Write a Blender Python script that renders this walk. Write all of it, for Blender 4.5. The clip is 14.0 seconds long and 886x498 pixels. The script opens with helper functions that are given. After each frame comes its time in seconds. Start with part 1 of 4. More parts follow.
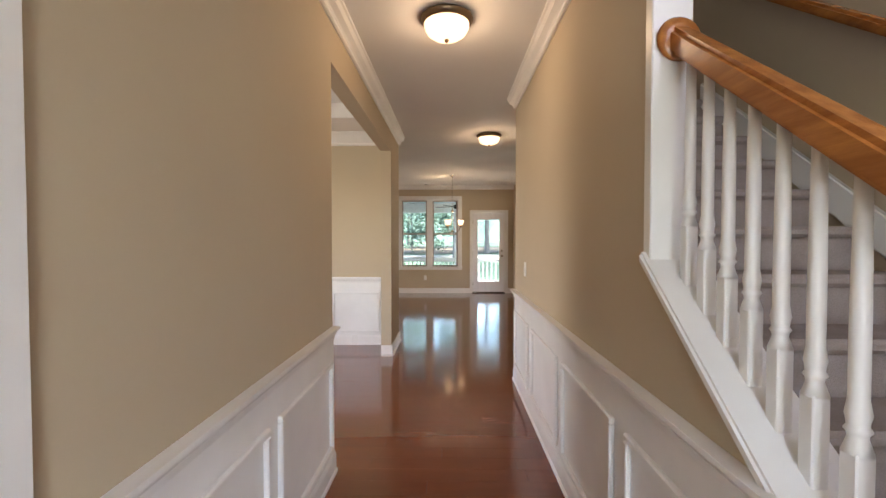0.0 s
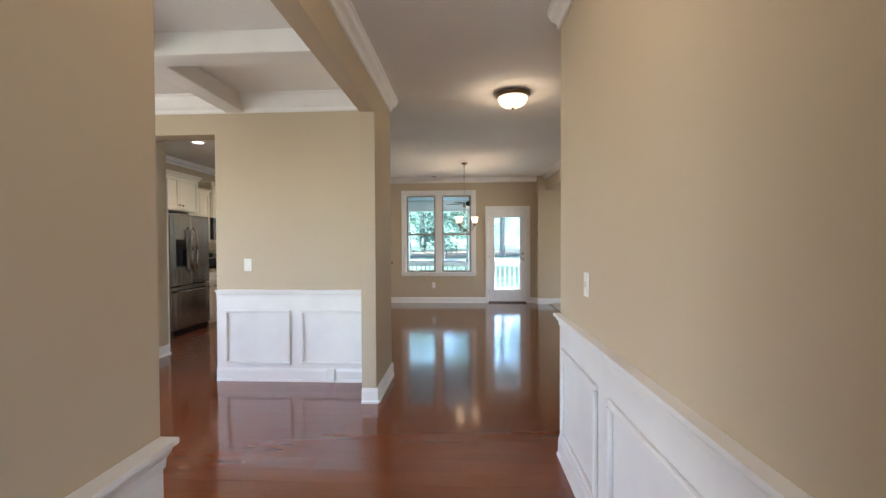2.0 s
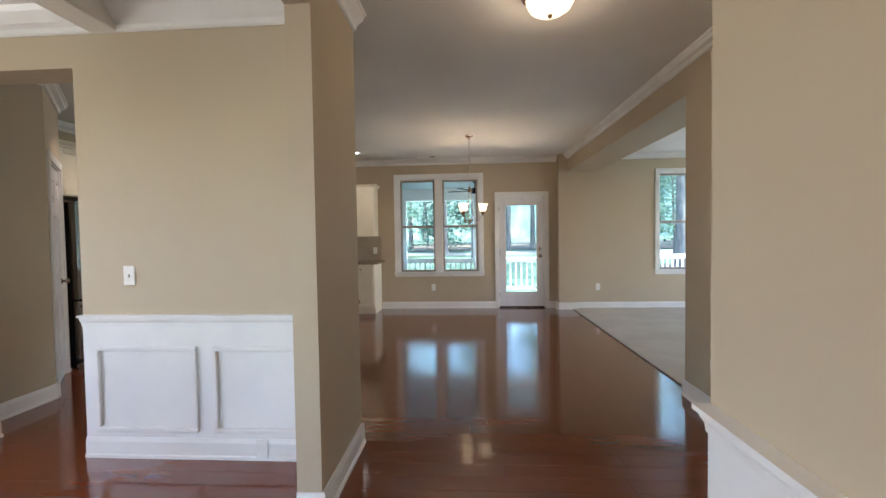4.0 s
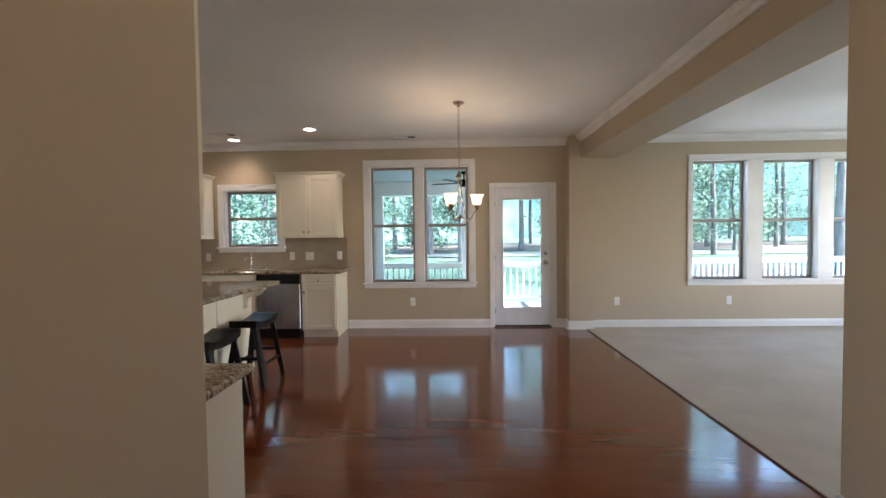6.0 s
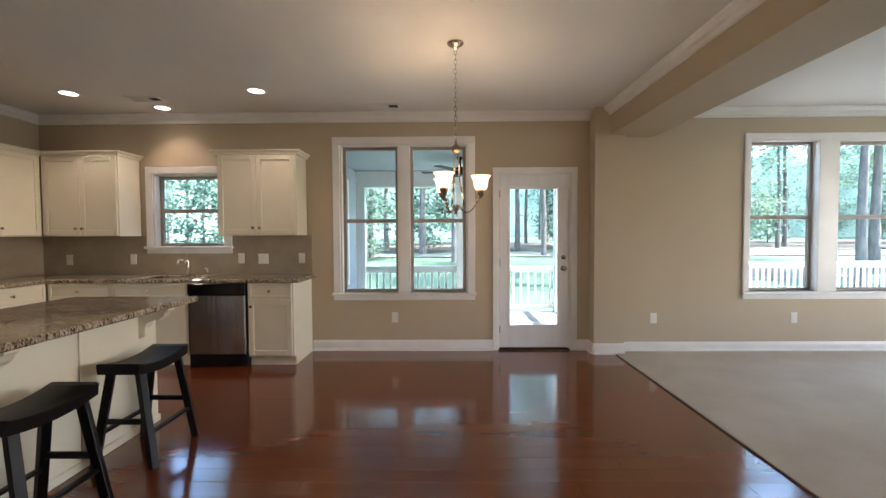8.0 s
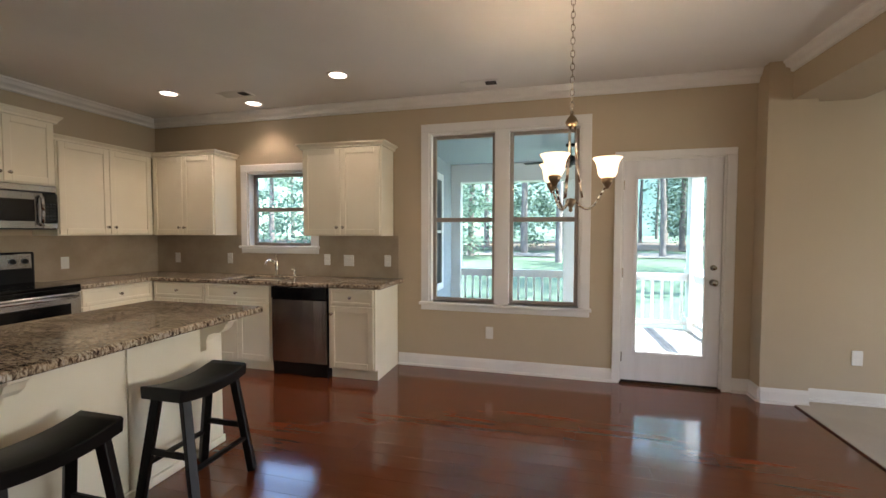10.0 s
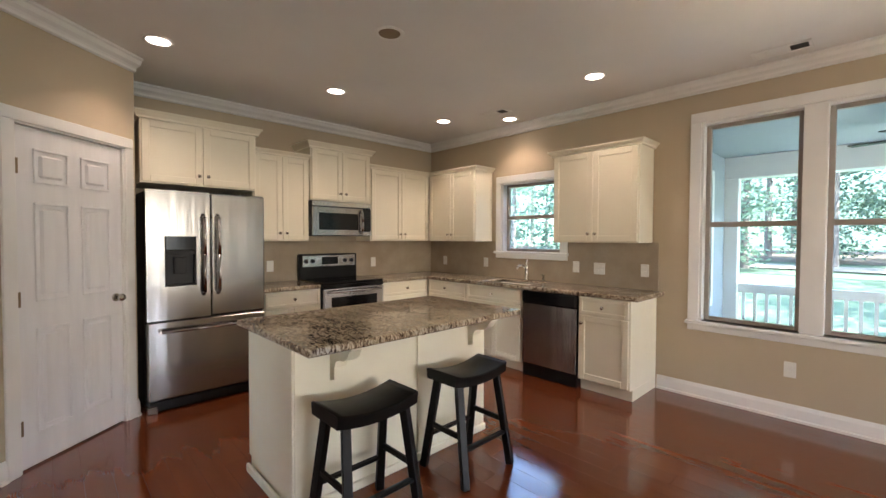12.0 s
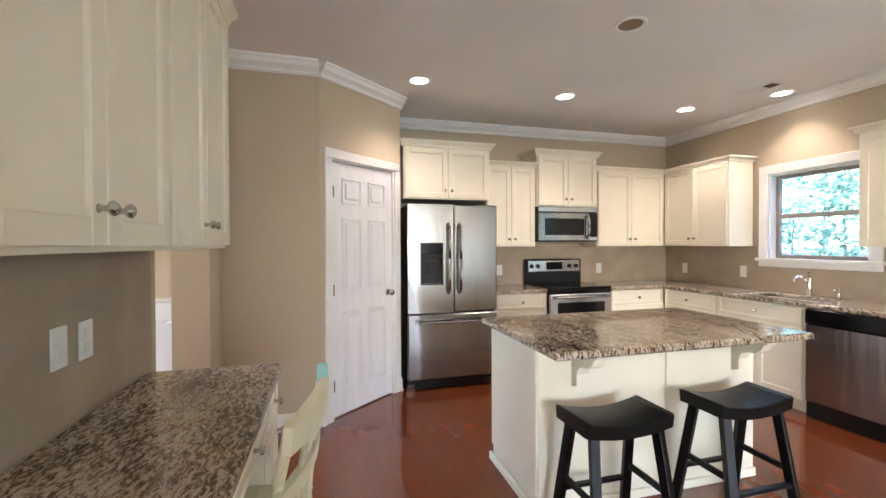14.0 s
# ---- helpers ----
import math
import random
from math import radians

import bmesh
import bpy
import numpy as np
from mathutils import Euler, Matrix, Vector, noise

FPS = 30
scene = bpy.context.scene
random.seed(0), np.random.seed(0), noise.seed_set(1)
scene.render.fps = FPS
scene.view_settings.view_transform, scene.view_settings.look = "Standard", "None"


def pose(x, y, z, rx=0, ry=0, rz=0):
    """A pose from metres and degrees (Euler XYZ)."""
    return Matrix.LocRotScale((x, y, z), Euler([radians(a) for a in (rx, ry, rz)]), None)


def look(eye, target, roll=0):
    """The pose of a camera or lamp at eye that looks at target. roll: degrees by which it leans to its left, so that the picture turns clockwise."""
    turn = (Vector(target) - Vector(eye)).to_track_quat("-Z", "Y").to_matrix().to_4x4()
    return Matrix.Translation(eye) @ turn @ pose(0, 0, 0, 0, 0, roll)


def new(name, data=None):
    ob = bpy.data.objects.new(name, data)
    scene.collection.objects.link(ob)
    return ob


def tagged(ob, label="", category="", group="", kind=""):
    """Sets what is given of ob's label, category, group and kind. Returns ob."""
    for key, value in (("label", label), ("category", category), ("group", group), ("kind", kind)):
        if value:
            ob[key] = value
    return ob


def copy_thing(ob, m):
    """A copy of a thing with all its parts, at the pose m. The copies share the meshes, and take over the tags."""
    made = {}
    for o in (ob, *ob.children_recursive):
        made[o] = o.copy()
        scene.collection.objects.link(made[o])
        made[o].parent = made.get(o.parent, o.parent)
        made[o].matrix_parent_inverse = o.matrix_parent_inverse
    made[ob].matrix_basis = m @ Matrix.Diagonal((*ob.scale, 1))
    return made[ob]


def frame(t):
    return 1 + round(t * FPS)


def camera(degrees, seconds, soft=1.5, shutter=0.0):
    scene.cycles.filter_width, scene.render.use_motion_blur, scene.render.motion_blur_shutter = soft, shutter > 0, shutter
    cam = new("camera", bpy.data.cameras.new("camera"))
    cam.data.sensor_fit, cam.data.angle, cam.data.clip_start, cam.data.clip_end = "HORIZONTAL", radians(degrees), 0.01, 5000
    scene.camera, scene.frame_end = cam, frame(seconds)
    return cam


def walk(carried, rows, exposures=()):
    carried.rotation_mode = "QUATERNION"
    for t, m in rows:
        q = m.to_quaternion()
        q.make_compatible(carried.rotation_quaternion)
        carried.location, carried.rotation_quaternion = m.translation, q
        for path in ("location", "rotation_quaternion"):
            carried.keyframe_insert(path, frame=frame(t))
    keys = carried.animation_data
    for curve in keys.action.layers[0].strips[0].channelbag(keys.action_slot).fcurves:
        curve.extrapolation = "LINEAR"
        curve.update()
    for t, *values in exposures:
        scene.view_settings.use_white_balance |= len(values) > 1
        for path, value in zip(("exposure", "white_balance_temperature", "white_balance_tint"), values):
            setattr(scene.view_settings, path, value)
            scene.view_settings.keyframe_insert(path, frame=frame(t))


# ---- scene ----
cam = camera(93.7, 14.0)
EXPOSURES = [(0.0, 3.75, 7600, 25.0), (0.5, 3.85, 7200, 20.0), (1.0, 3.98, 6700, 18.0), (1.5, 4.03, 6600, 18.0), (2.5, 3.77, 6350, 18.0), (5.0, 3.7, 6450, 19.0), (7.0, 3.65, 6700, 22.0), (9.5, 3.65, 7150, 22.0), (11.5, 3.92, 6950, 22.0), (12.5, 4.3, 7050, 23.0), (13.0, 4.48, 7050, 23.0), (14.0, 4.9, 6250, 20.0)]
PATH = [
    (0, (0.043, -0.014, 1.388), (0.008, 1.985, 1.34), 0.0),
    (0.5, (0.071, 0.338, 1.362), (0.015, 2.337, 1.326), 0.1),
    (1, (0.079, 0.699, 1.35), (0.004, 2.697, 1.318), -0.0),
    (1.5, (0.059, 1.082, 1.352), (-0.028, 3.08, 1.323), -0.2),
    (2, (0.084, 1.465, 1.34), (-0.019, 3.462, 1.308), -0.3),
    (2.5, (0.102, 1.792, 1.338), (-0.018, 3.788, 1.304), -0.6),
    (5, (0.034, 3.79, 1.356), (-0.077, 5.786, 1.281), -1.25),
    (5.5, (0.041, 4.153, 1.365), (-0.043, 6.15, 1.295), -1.05),
    (6, (0.027, 4.518, 1.361), (-0.028, 6.516, 1.298), -0.7),
    (6.5, (0.013, 4.834, 1.348), (-0.014, 6.833, 1.285), -0.4),
    (7, (0.024, 5.168, 1.349), (0.018, 7.167, 1.284), -0.3),
    (9.5, (0.023, 6.474, 1.382), (-0.259, 8.452, 1.302), -0.1),
    (10, (-0.017, 6.55, 1.394), (-0.519, 8.485, 1.313), 0.1),
    (10.5, (-0.043, 6.576, 1.381), (-0.795, 8.427, 1.312), 0.4),
    (11, (-0.085, 6.577, 1.391), (-1.1, 8.298, 1.323), 0.5),
    (11.5, (-0.104, 6.565, 1.394), (-1.353, 8.126, 1.333), 0.2),
    (12, (-0.147, 6.523, 1.393), (-1.595, 7.902, 1.341), 0.2),
    (12.5, (-0.171, 6.493, 1.377), (-1.782, 7.678, 1.341), 0.1),
    (13, (-0.175, 6.461, 1.383), (-1.931, 7.418, 1.35), -0.1),
    (13.5, (-0.185, 6.429, 1.394), (-2.043, 7.168, 1.36), -0.1),
    (14, (-0.212, 6.378, 1.39), (-2.143, 6.9, 1.365), -0.2),
]
walk(cam, [(t, look(eye, target, roll)) for t, eye, target, roll in PATH], EXPOSURES)

# ---- world and sun ----
world = bpy.data.worlds.new("sky")
scene.world = world
world.use_nodes = True
wn = world.node_tree.nodes
sky = wn.new("ShaderNodeTexSky")
sky.sky_type, sky.sun_disc = "NISHITA", False
SUN_FROM = Vector((0.75, -0.12, 1.0)).normalized()
sky.sun_elevation = math.asin(SUN_FROM.z)
sky.sun_rotation = math.atan2(SUN_FROM.x, SUN_FROM.y)
world.node_tree.links.new(sky.outputs[0], wn["Background"].inputs[0])
wn["Background"].inputs[1].default_value = 0.15
sun = new("sun", bpy.data.lights.new("sun", "SUN"))
sun.data.energy, sun.data.angle, sun.data.color = 3.3, radians(0.5), (1.0, 0.94, 0.84)
sun.matrix_world = look(SUN_FROM * 30, (0, 0, 0))
FLUSH_W, CAN_W, CHAND_W, FRONT_W, LIVING_W = 0.68, 1.65, 0.32, 3.1, 5.0
WARM, DAY = (1.0, 0.80, 0.54), (0.80, 0.90, 1.0)


def lamp(name, kind, m, watts, colour, **more):
    ob = new(name, bpy.data.lights.new(name, kind))
    ob.data.energy, ob.data.color, ob.matrix_world = watts, colour, m
    for key, value in more.items():
        if key == "size":
            ob.data.size = value
        elif key == "size_y":
            ob.data.shape, ob.data.size_y = "RECTANGLE", value
        elif key == "spot":
            ob.data.spot_size, ob.data.spot_blend = radians(value), 0.6
        elif key == "radius":
            ob.data.shadow_soft_size = value
    return ob


# ---- materials ----
def material(name, colour, rough=0.5, metal=0.0, second=None, scale=6.0, fine=0.0, fine_scale=150.0, bump=0.0, bump_scale=200.0, stretch=(1, 1, 1), coat=0.0, spread=0.0, spec=0.5):
    m = bpy.data.materials.new(name)
    m.use_nodes = True
    nt = m.node_tree
    b = nt.nodes["Principled BSDF"]
    link = nt.links.new
    co = nt.nodes.new("ShaderNodeTexCoord")
    geo = nt.nodes.new("ShaderNodeNewGeometry")
    mp = nt.nodes.new("ShaderNodeMapping")
    mp.inputs["Scale"].default_value = stretch
    link(geo.outputs["Position"], mp.inputs[0])
    n1 = nt.nodes.new("ShaderNodeTexNoise")
    n1.inputs["Scale"].default_value, n1.inputs["Detail"].default_value = scale, 5
    link(mp.outputs[0], n1.inputs[0])
    mix = nt.nodes.new("ShaderNodeMix")
    mix.data_type = "RGBA"
    second = second or tuple(c * 0.93 for c in colour)
    mix.inputs[6].default_value, mix.inputs[7].default_value = (*colour, 1), (*second, 1)
    ramp = nt.nodes.new("ShaderNodeMapRange")
    ramp.inputs[1].default_value, ramp.inputs[2].default_value = 0.35, 0.65
    link(n1.outputs[0], ramp.inputs[0])
    link(ramp.outputs[0], mix.inputs[0])
    out = mix.outputs[2]
    if fine:
        n2 = nt.nodes.new("ShaderNodeTexNoise")
        n2.inputs["Scale"].default_value, n2.inputs["Detail"].default_value = fine_scale, 3
        link(mp.outputs[0], n2.inputs[0])
        r2 = nt.nodes.new("ShaderNodeMapRange")
        r2.inputs[3].default_value, r2.inputs[4].default_value = 1 - fine, 1 + fine
        link(n2.outputs[0], r2.inputs[0])
        hv = nt.nodes.new("ShaderNodeHueSaturation")
        link(r2.outputs[0], hv.inputs["Value"])
        link(out, hv.inputs["Color"])
        out = hv.outputs[0]
    if spread:
        info = nt.nodes.new("ShaderNodeObjectInfo")
        r3 = nt.nodes.new("ShaderNodeMapRange")
        r3.inputs[3].default_value, r3.inputs[4].default_value = 1 - spread, 1 + spread
        link(info.outputs["Random"], r3.inputs[0])
        hv3 = nt.nodes.new("ShaderNodeHueSaturation")
        link(r3.outputs[0], hv3.inputs["Value"])
        link(out, hv3.inputs["Color"])
        out = hv3.outputs[0]
    link(out, b.inputs["Base Color"])
    b.inputs["Roughness"].default_value, b.inputs["Metallic"].default_value = rough, metal
    b.inputs["Coat Weight"].default_value, b.inputs["Coat Roughness"].default_value = coat, 0.12
    b.inputs["Specular IOR Level"].default_value = spec
    if rough < 0.6:
        rr = nt.nodes.new("ShaderNodeMapRange")
        rr.inputs[3].default_value, rr.inputs[4].default_value = rough * 0.8, rough * 1.2
        link(n1.outputs[0], rr.inputs[0])
        link(rr.outputs[0], b.inputs["Roughness"])
    if bump:
        n3 = nt.nodes.new("ShaderNodeTexNoise")
        n3.inputs["Scale"].default_value, n3.inputs["Detail"].default_value = bump_scale, 3
        link(mp.outputs[0], n3.inputs[0])
        bp = nt.nodes.new("ShaderNodeBump")
        bp.inputs["Strength"].default_value, bp.inputs["Distance"].default_value = bump, 0.004
        link(n3.outputs[0], bp.inputs["Height"])
        link(bp.outputs[0], b.inputs["Normal"])
    return m


def granite_material(name):
    m = bpy.data.materials.new(name)
    m.use_nodes = True
    nt = m.node_tree
    link = nt.links.new
    b = nt.nodes["Principled BSDF"]
    geo = nt.nodes.new("ShaderNodeNewGeometry")
    mp = nt.nodes.new("ShaderNodeMapping")
    mp.inputs["Scale"].default_value = (1.0, 2.2, 1.0)
    mp.inputs["Rotation"].default_value = (0, 0, 0.5)
    link(geo.outputs["Position"], mp.inputs[0])
    n1 = nt.nodes.new("ShaderNodeTexNoise")
    n1.inputs["Scale"].default_value, n1.inputs["Detail"].default_value, n1.inputs["Roughness"].default_value = 40, 5, 0.64
    n1.inputs["Distortion"].default_value = 0.6
    link(mp.outputs[0], n1.inputs[0])
    big = nt.nodes.new("ShaderNodeTexNoise")
    big.inputs["Scale"].default_value, big.inputs["Detail"].default_value = 5, 3
    link(mp.outputs[0], big.inputs[0])
    add = nt.nodes.new("ShaderNodeMath")
    add.operation = "MULTIPLY_ADD"
    add.inputs[1].default_value, add.inputs[2].default_value = 0.30, -0.15
    link(big.outputs[0], add.inputs[0])
    tot = nt.nodes.new("ShaderNodeMath")
    link(n1.outputs[0], tot.inputs[0])
    link(add.outputs[0], tot.inputs[1])
    ramp = nt.nodes.new("ShaderNodeValToRGB")
    stops = ((0.27, (0.012, 0.010, 0.009)), (0.37, (0.06, 0.04, 0.028)), (0.45, (0.19, 0.14, 0.095)), (0.53, (0.40, 0.325, 0.235)), (0.62, (0.53, 0.47, 0.37)), (0.72, (0.30, 0.26, 0.22)))
    el = ramp.color_ramp.elements
    while len(el) < len(stops):
        el.new(0.5)
    for e, (p, c) in zip(el, stops):
        e.position, e.color = p, (*c, 1)
    link(tot.outputs[0], ramp.inputs[0])
    link(ramp.outputs[0], b.inputs["Base Color"])
    b.inputs["Roughness"].default_value = 0.08
    return m


def glow_material(name, colour, strength):
    m = bpy.data.materials.new(name)
    m.use_nodes = True
    b = m.node_tree.nodes["Principled BSDF"]
    b.inputs["Base Color"].default_value = (0.9, 0.88, 0.82, 1)
    b.inputs["Emission Color"].default_value, b.inputs["Emission Strength"].default_value = (*colour, 1), strength
    b.inputs["Roughness"].default_value = 0.3
    return m


def glass_material(name):
    m = bpy.data.materials.new(name)
    m.use_nodes = True
    b = m.node_tree.nodes["Principled BSDF"]
    b.inputs["Base Color"].default_value = (0.72, 0.92, 0.97, 1)
    b.inputs["Roughness"].default_value, b.inputs["IOR"].default_value, b.inputs["Transmission Weight"].default_value = 0.0, 1.05, 1.0
    return m


WALL = material("wall_paint", (0.50, 0.412, 0.295), 0.7, second=(0.48, 0.392, 0.28), scale=1.2, bump=0.05, bump_scale=350)
CEIL = material("ceiling_paint", (0.80, 0.785, 0.76), 0.9, scale=1.0, bump=0.08, bump_scale=300)
TRIM = material("white_trim_paint", (0.80, 0.79, 0.77), 0.32, scale=3, bump=0.02)
CREAM = material("cream_cabinet_paint", (0.80, 0.745, 0.60), 0.38, scale=4, second=(0.78, 0.72, 0.575), bump=0.03, bump_scale=120)
DOORW = material("white_door_paint", (0.80, 0.79, 0.80), 0.35, scale=4, bump=0.05, stretch=(4, 4, 0.5))
FLOOR = material("cherry_floor", (0.180, 0.0435, 0.0145), 0.11, second=(0.156, 0.037, 0.0125), scale=3, fine=0.06, fine_scale=45, stretch=(0.35, 3.2, 1), spread=0.06, bump=0.012, bump_scale=40, coat=0.55, spec=0.5)
JOINT = material("floor_joint_dark", (0.10, 0.026, 0.010), 0.35)
CARPET = material("beige_carpet", (0.56, 0.50, 0.42), 0.95, second=(0.50, 0.44, 0.365), scale=2.2, fine=0.2, fine_scale=260, bump=0.8, bump_scale=320, spec=0.1)
STAIRCARPET = material("taupe_stair_carpet", (0.33, 0.275, 0.25), 0.95, second=(0.27, 0.22, 0.20), scale=7, fine=0.22, fine_scale=160, bump=0.8, bump_scale=260, spec=0.1)
GRANITE = granite_material("granite")
STEEL = material("stainless_steel", (0.36, 0.345, 0.33), 0.2, 1.0, second=(0.30, 0.285, 0.275), scale=3, fine=0.05, fine_scale=120, stretch=(1, 1, 0.05), bump=1.0, bump_scale=7)
SILVER = material("bright_stainless", (0.55, 0.535, 0.52), 0.22, 1.0, second=(0.47, 0.455, 0.44), scale=4, fine=0.04, fine_scale=150)
CHROME = material("satin_nickel", (0.55, 0.52, 0.47), 0.22, 1.0)
BRASS = material("antique_bronze", (0.23, 0.17, 0.11), 0.35, 0.9)
BLACK = material("black_gloss", (0.004, 0.004, 0.0045), 0.12, spec=0.3)
BLACKMAT = material("black_plastic", (0.006, 0.006, 0.0065), 0.45, spec=0.25)
STOOLM = material("black_painted_wood", (0.004, 0.004, 0.004), 0.42, second=(0.006, 0.005, 0.005), scale=9, spec=0.18, bump=0.1, bump_scale=60)
OAK = material("honey_oak", (0.46, 0.17, 0.042), 0.25, second=(0.29, 0.095, 0.025), scale=5, fine=0.2, fine_scale=60, stretch=(6, 0.6, 6))
TILE = material("backsplash_tan", (0.40, 0.325, 0.24), 0.55, second=(0.34, 0.27, 0.195), scale=4, fine=0.06, fine_scale=40, bump=0.15, bump_scale=60)
PLATE = material("white_plastic", (0.80, 0.79, 0.76), 0.35)
FRAMEM = material("taupe_window_sash", (0.33, 0.285, 0.25), 0.5)
GLASS = glass_material("window_glass")
SHADE = glow_material("frosted_lamp_glass", (1.0, 0.74, 0.42), 0.17)
BULB = glow_material("can_bulb", (1.0, 0.93, 0.82), 0.65)
TEAL = material("teal_plastic", (0.32, 0.66, 0.62), 0.4)
CHAIRM = material("cream_painted_wood", (0.72, 0.66, 0.46), 0.4, scale=8, bump=0.05)
DECKM = material("deck_boards", (0.27, 0.26, 0.255), 0.7, second=(0.22, 0.21, 0.205), scale=5, fine=0.1, fine_scale=40)
SIDING = material("pale_siding", (0.34, 0.40, 0.44), 0.7, scale=3)
GRASS = material("lawn", (0.040, 0.082, 0.048), 0.95, second=(0.062, 0.10, 0.062), scale=0.35, fine=0.35, fine_scale=18, bump=0.8, bump_scale=30)
STRAW = material("pine_straw", (0.13, 0.095, 0.07), 0.95, second=(0.085, 0.065, 0.05), scale=0.8, fine=0.3, fine_scale=9)
ROADM = material("pale_gravel_drive", (0.17, 0.16, 0.145), 0.9, scale=2, fine=0.15, fine_scale=14)
BARK = material("pine_bark", (0.17, 0.145, 0.13), 0.9, second=(0.10, 0.085, 0.08), scale=6, fine=0.3, fine_scale=25, stretch=(1, 1, 0.25), bump=0.7, bump_scale=20)
LEAF = material("leaves", (0.17, 0.255, 0.19), 0.6, second=(0.11, 0.18, 0.13), scale=0.9, fine=0.3, fine_scale=4, spread=0.2)
lt = LEAF.node_tree
tl = lt.nodes.new("ShaderNodeBsdfTranslucent")
mx = lt.nodes.new("ShaderNodeMixShader")
mx.inputs[0].default_value = 0.55
lb = lt.nodes["Principled BSDF"]
lt.links.new(lb.inputs["Base Color"].links[0].from_socket, tl.inputs[0])
lt.links.new(lb.outputs[0], mx.inputs[1])
lt.links.new(tl.outputs[0], mx.inputs[2])
lt.links.new(mx.outputs[0], lt.nodes["Material Output"].inputs[0])
# far woods: bright haze put in as pale colour plus weak emission
WOODS_GLOW = material("far_woods_glow", (0.33, 0.44, 0.36), 0.95, second=(0.15, 0.23, 0.19), scale=0.5, fine=0.5, fine_scale=2.0, stretch=(1, 1, 0.45))
wb = WOODS_GLOW.node_tree.nodes["Principled BSDF"]
WOODS_GLOW.node_tree.links.new(wb.inputs["Base Color"].links[0].from_socket, wb.inputs["Emission Color"])
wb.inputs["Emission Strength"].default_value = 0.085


# ---- builders ----
def box(bm, x0, x1, y0, y1, z0, z1, bev=0.0, m=None):
    vs = [bm.verts.new((x, y, z)) for x in (x0, x1) for y in (y0, y1) for z in (z0, z1)]
    fs = [bm.faces.new([vs[i] for i in q]) for q in ((0, 1, 3, 2), (4, 6, 7, 5), (0, 4, 5, 1), (2, 3, 7, 6), (0, 2, 6, 4), (1, 5, 7, 3))]
    if bev:
        es = list({e for f in fs for e in f.edges})
        r = bmesh.ops.bevel(bm, geom=es, offset=bev, segments=1, affect="EDGES", profile=0.5)
        vs = list({v for f in r["faces"] for v in f.verts} | {v for v in vs if v.is_valid})
    if m is not None:
        bmesh.ops.transform(bm, matrix=m, verts=vs)


def tube(bm, a, b, r0, r1=None, n=12, caps=True):
    a, b = Vector(a), Vector(b)
    r1 = r0 if r1 is None else r1
    q = (b - a).to_track_quat("Z", "Y").to_matrix()
    rings = []
    for c, r in ((a, r0), (b, r1)):
        rings.append([bm.verts.new(c + q @ Vector((r * math.cos(2 * math.pi * i / n), r * math.sin(2 * math.pi * i / n), 0))) for i in range(n)])
    for i in range(n):
        f = bm.faces.new((rings[0][i], rings[0][(i + 1) % n], rings[1][(i + 1) % n], rings[1][i]))
        f.smooth = True
    if caps:
        bm.faces.new(rings[0][::-1])
        bm.faces.new(rings[1])


def pipe(bm, pts, r, n=10):
    for a, b in zip(pts, pts[1:]):
        tube(bm, a, b, r, r, n)


def turned(bm, profile, at=(0, 0, 0), n=16, m=None):
    rings = []
    for r, z in profile:
        ring = []
        for i in range(n):
            v = Vector((r * math.cos(2 * math.pi * i / n), r * math.sin(2 * math.pi * i / n), z))
            ring.append(bm.verts.new((m @ v) if m is not None else v + Vector(at)))
        rings.append(ring)
    for p, q in zip(rings, rings[1:]):
        for i in range(n):
            f = bm.faces.new((p[i], p[(i + 1) % n], q[(i + 1) % n], q[i]))
            f.smooth = True
    if profile[0][0] > 1e-4:
        bm.faces.new(rings[0][::-1])
    if profile[-1][0] > 1e-4:
        bm.faces.new(rings[-1])


def ob_from(bm, name, mat, parent=None):
    bmesh.ops.recalc_face_normals(bm, faces=bm.faces)
    me = bpy.data.meshes.new(name)
    bm.to_mesh(me)
    bm.free()
    me.materials.append(mat)
    ob = new(name, me)
    if parent is not None:
        ob.parent = parent
    return ob


def boxes(name, mat, items, bev=0.0, parent=None):
    bm = bmesh.new()
    for it in items:
        box(bm, *it, bev=bev)
    return ob_from(bm, name, mat, parent)


def prism(name, mat, section, axis, a0, a1, parent=None):
    """A section of (u, v) pairs drawn along axis x or y from a0 to a1; u across, v up."""
    bm = bmesh.new()
    ends = []
    for a in (a0, a1):
        ends.append([bm.verts.new((u, a, v) if axis == "y" else (a, u, v)) for u, v in section])
    n = len(section)
    for i in range(n):
        bm.faces.new((ends[0][i], ends[0][(i + 1) % n], ends[1][(i + 1) % n], ends[1][i]))
    bm.faces.new(ends[0])
    bm.faces.new(ends[1][::-1])
    return ob_from(bm, name, mat, parent)


def thing(name, label, category, m=None, group="", kind=""):
    e = new(name)
    e.empty_display_size = 0.1
    if m is not None:
        e.matrix_world = m
    return tagged(e, label, category, group, kind)


def structure(ob, label="", category=""):
    return tagged(ob, label, category, kind="structure")


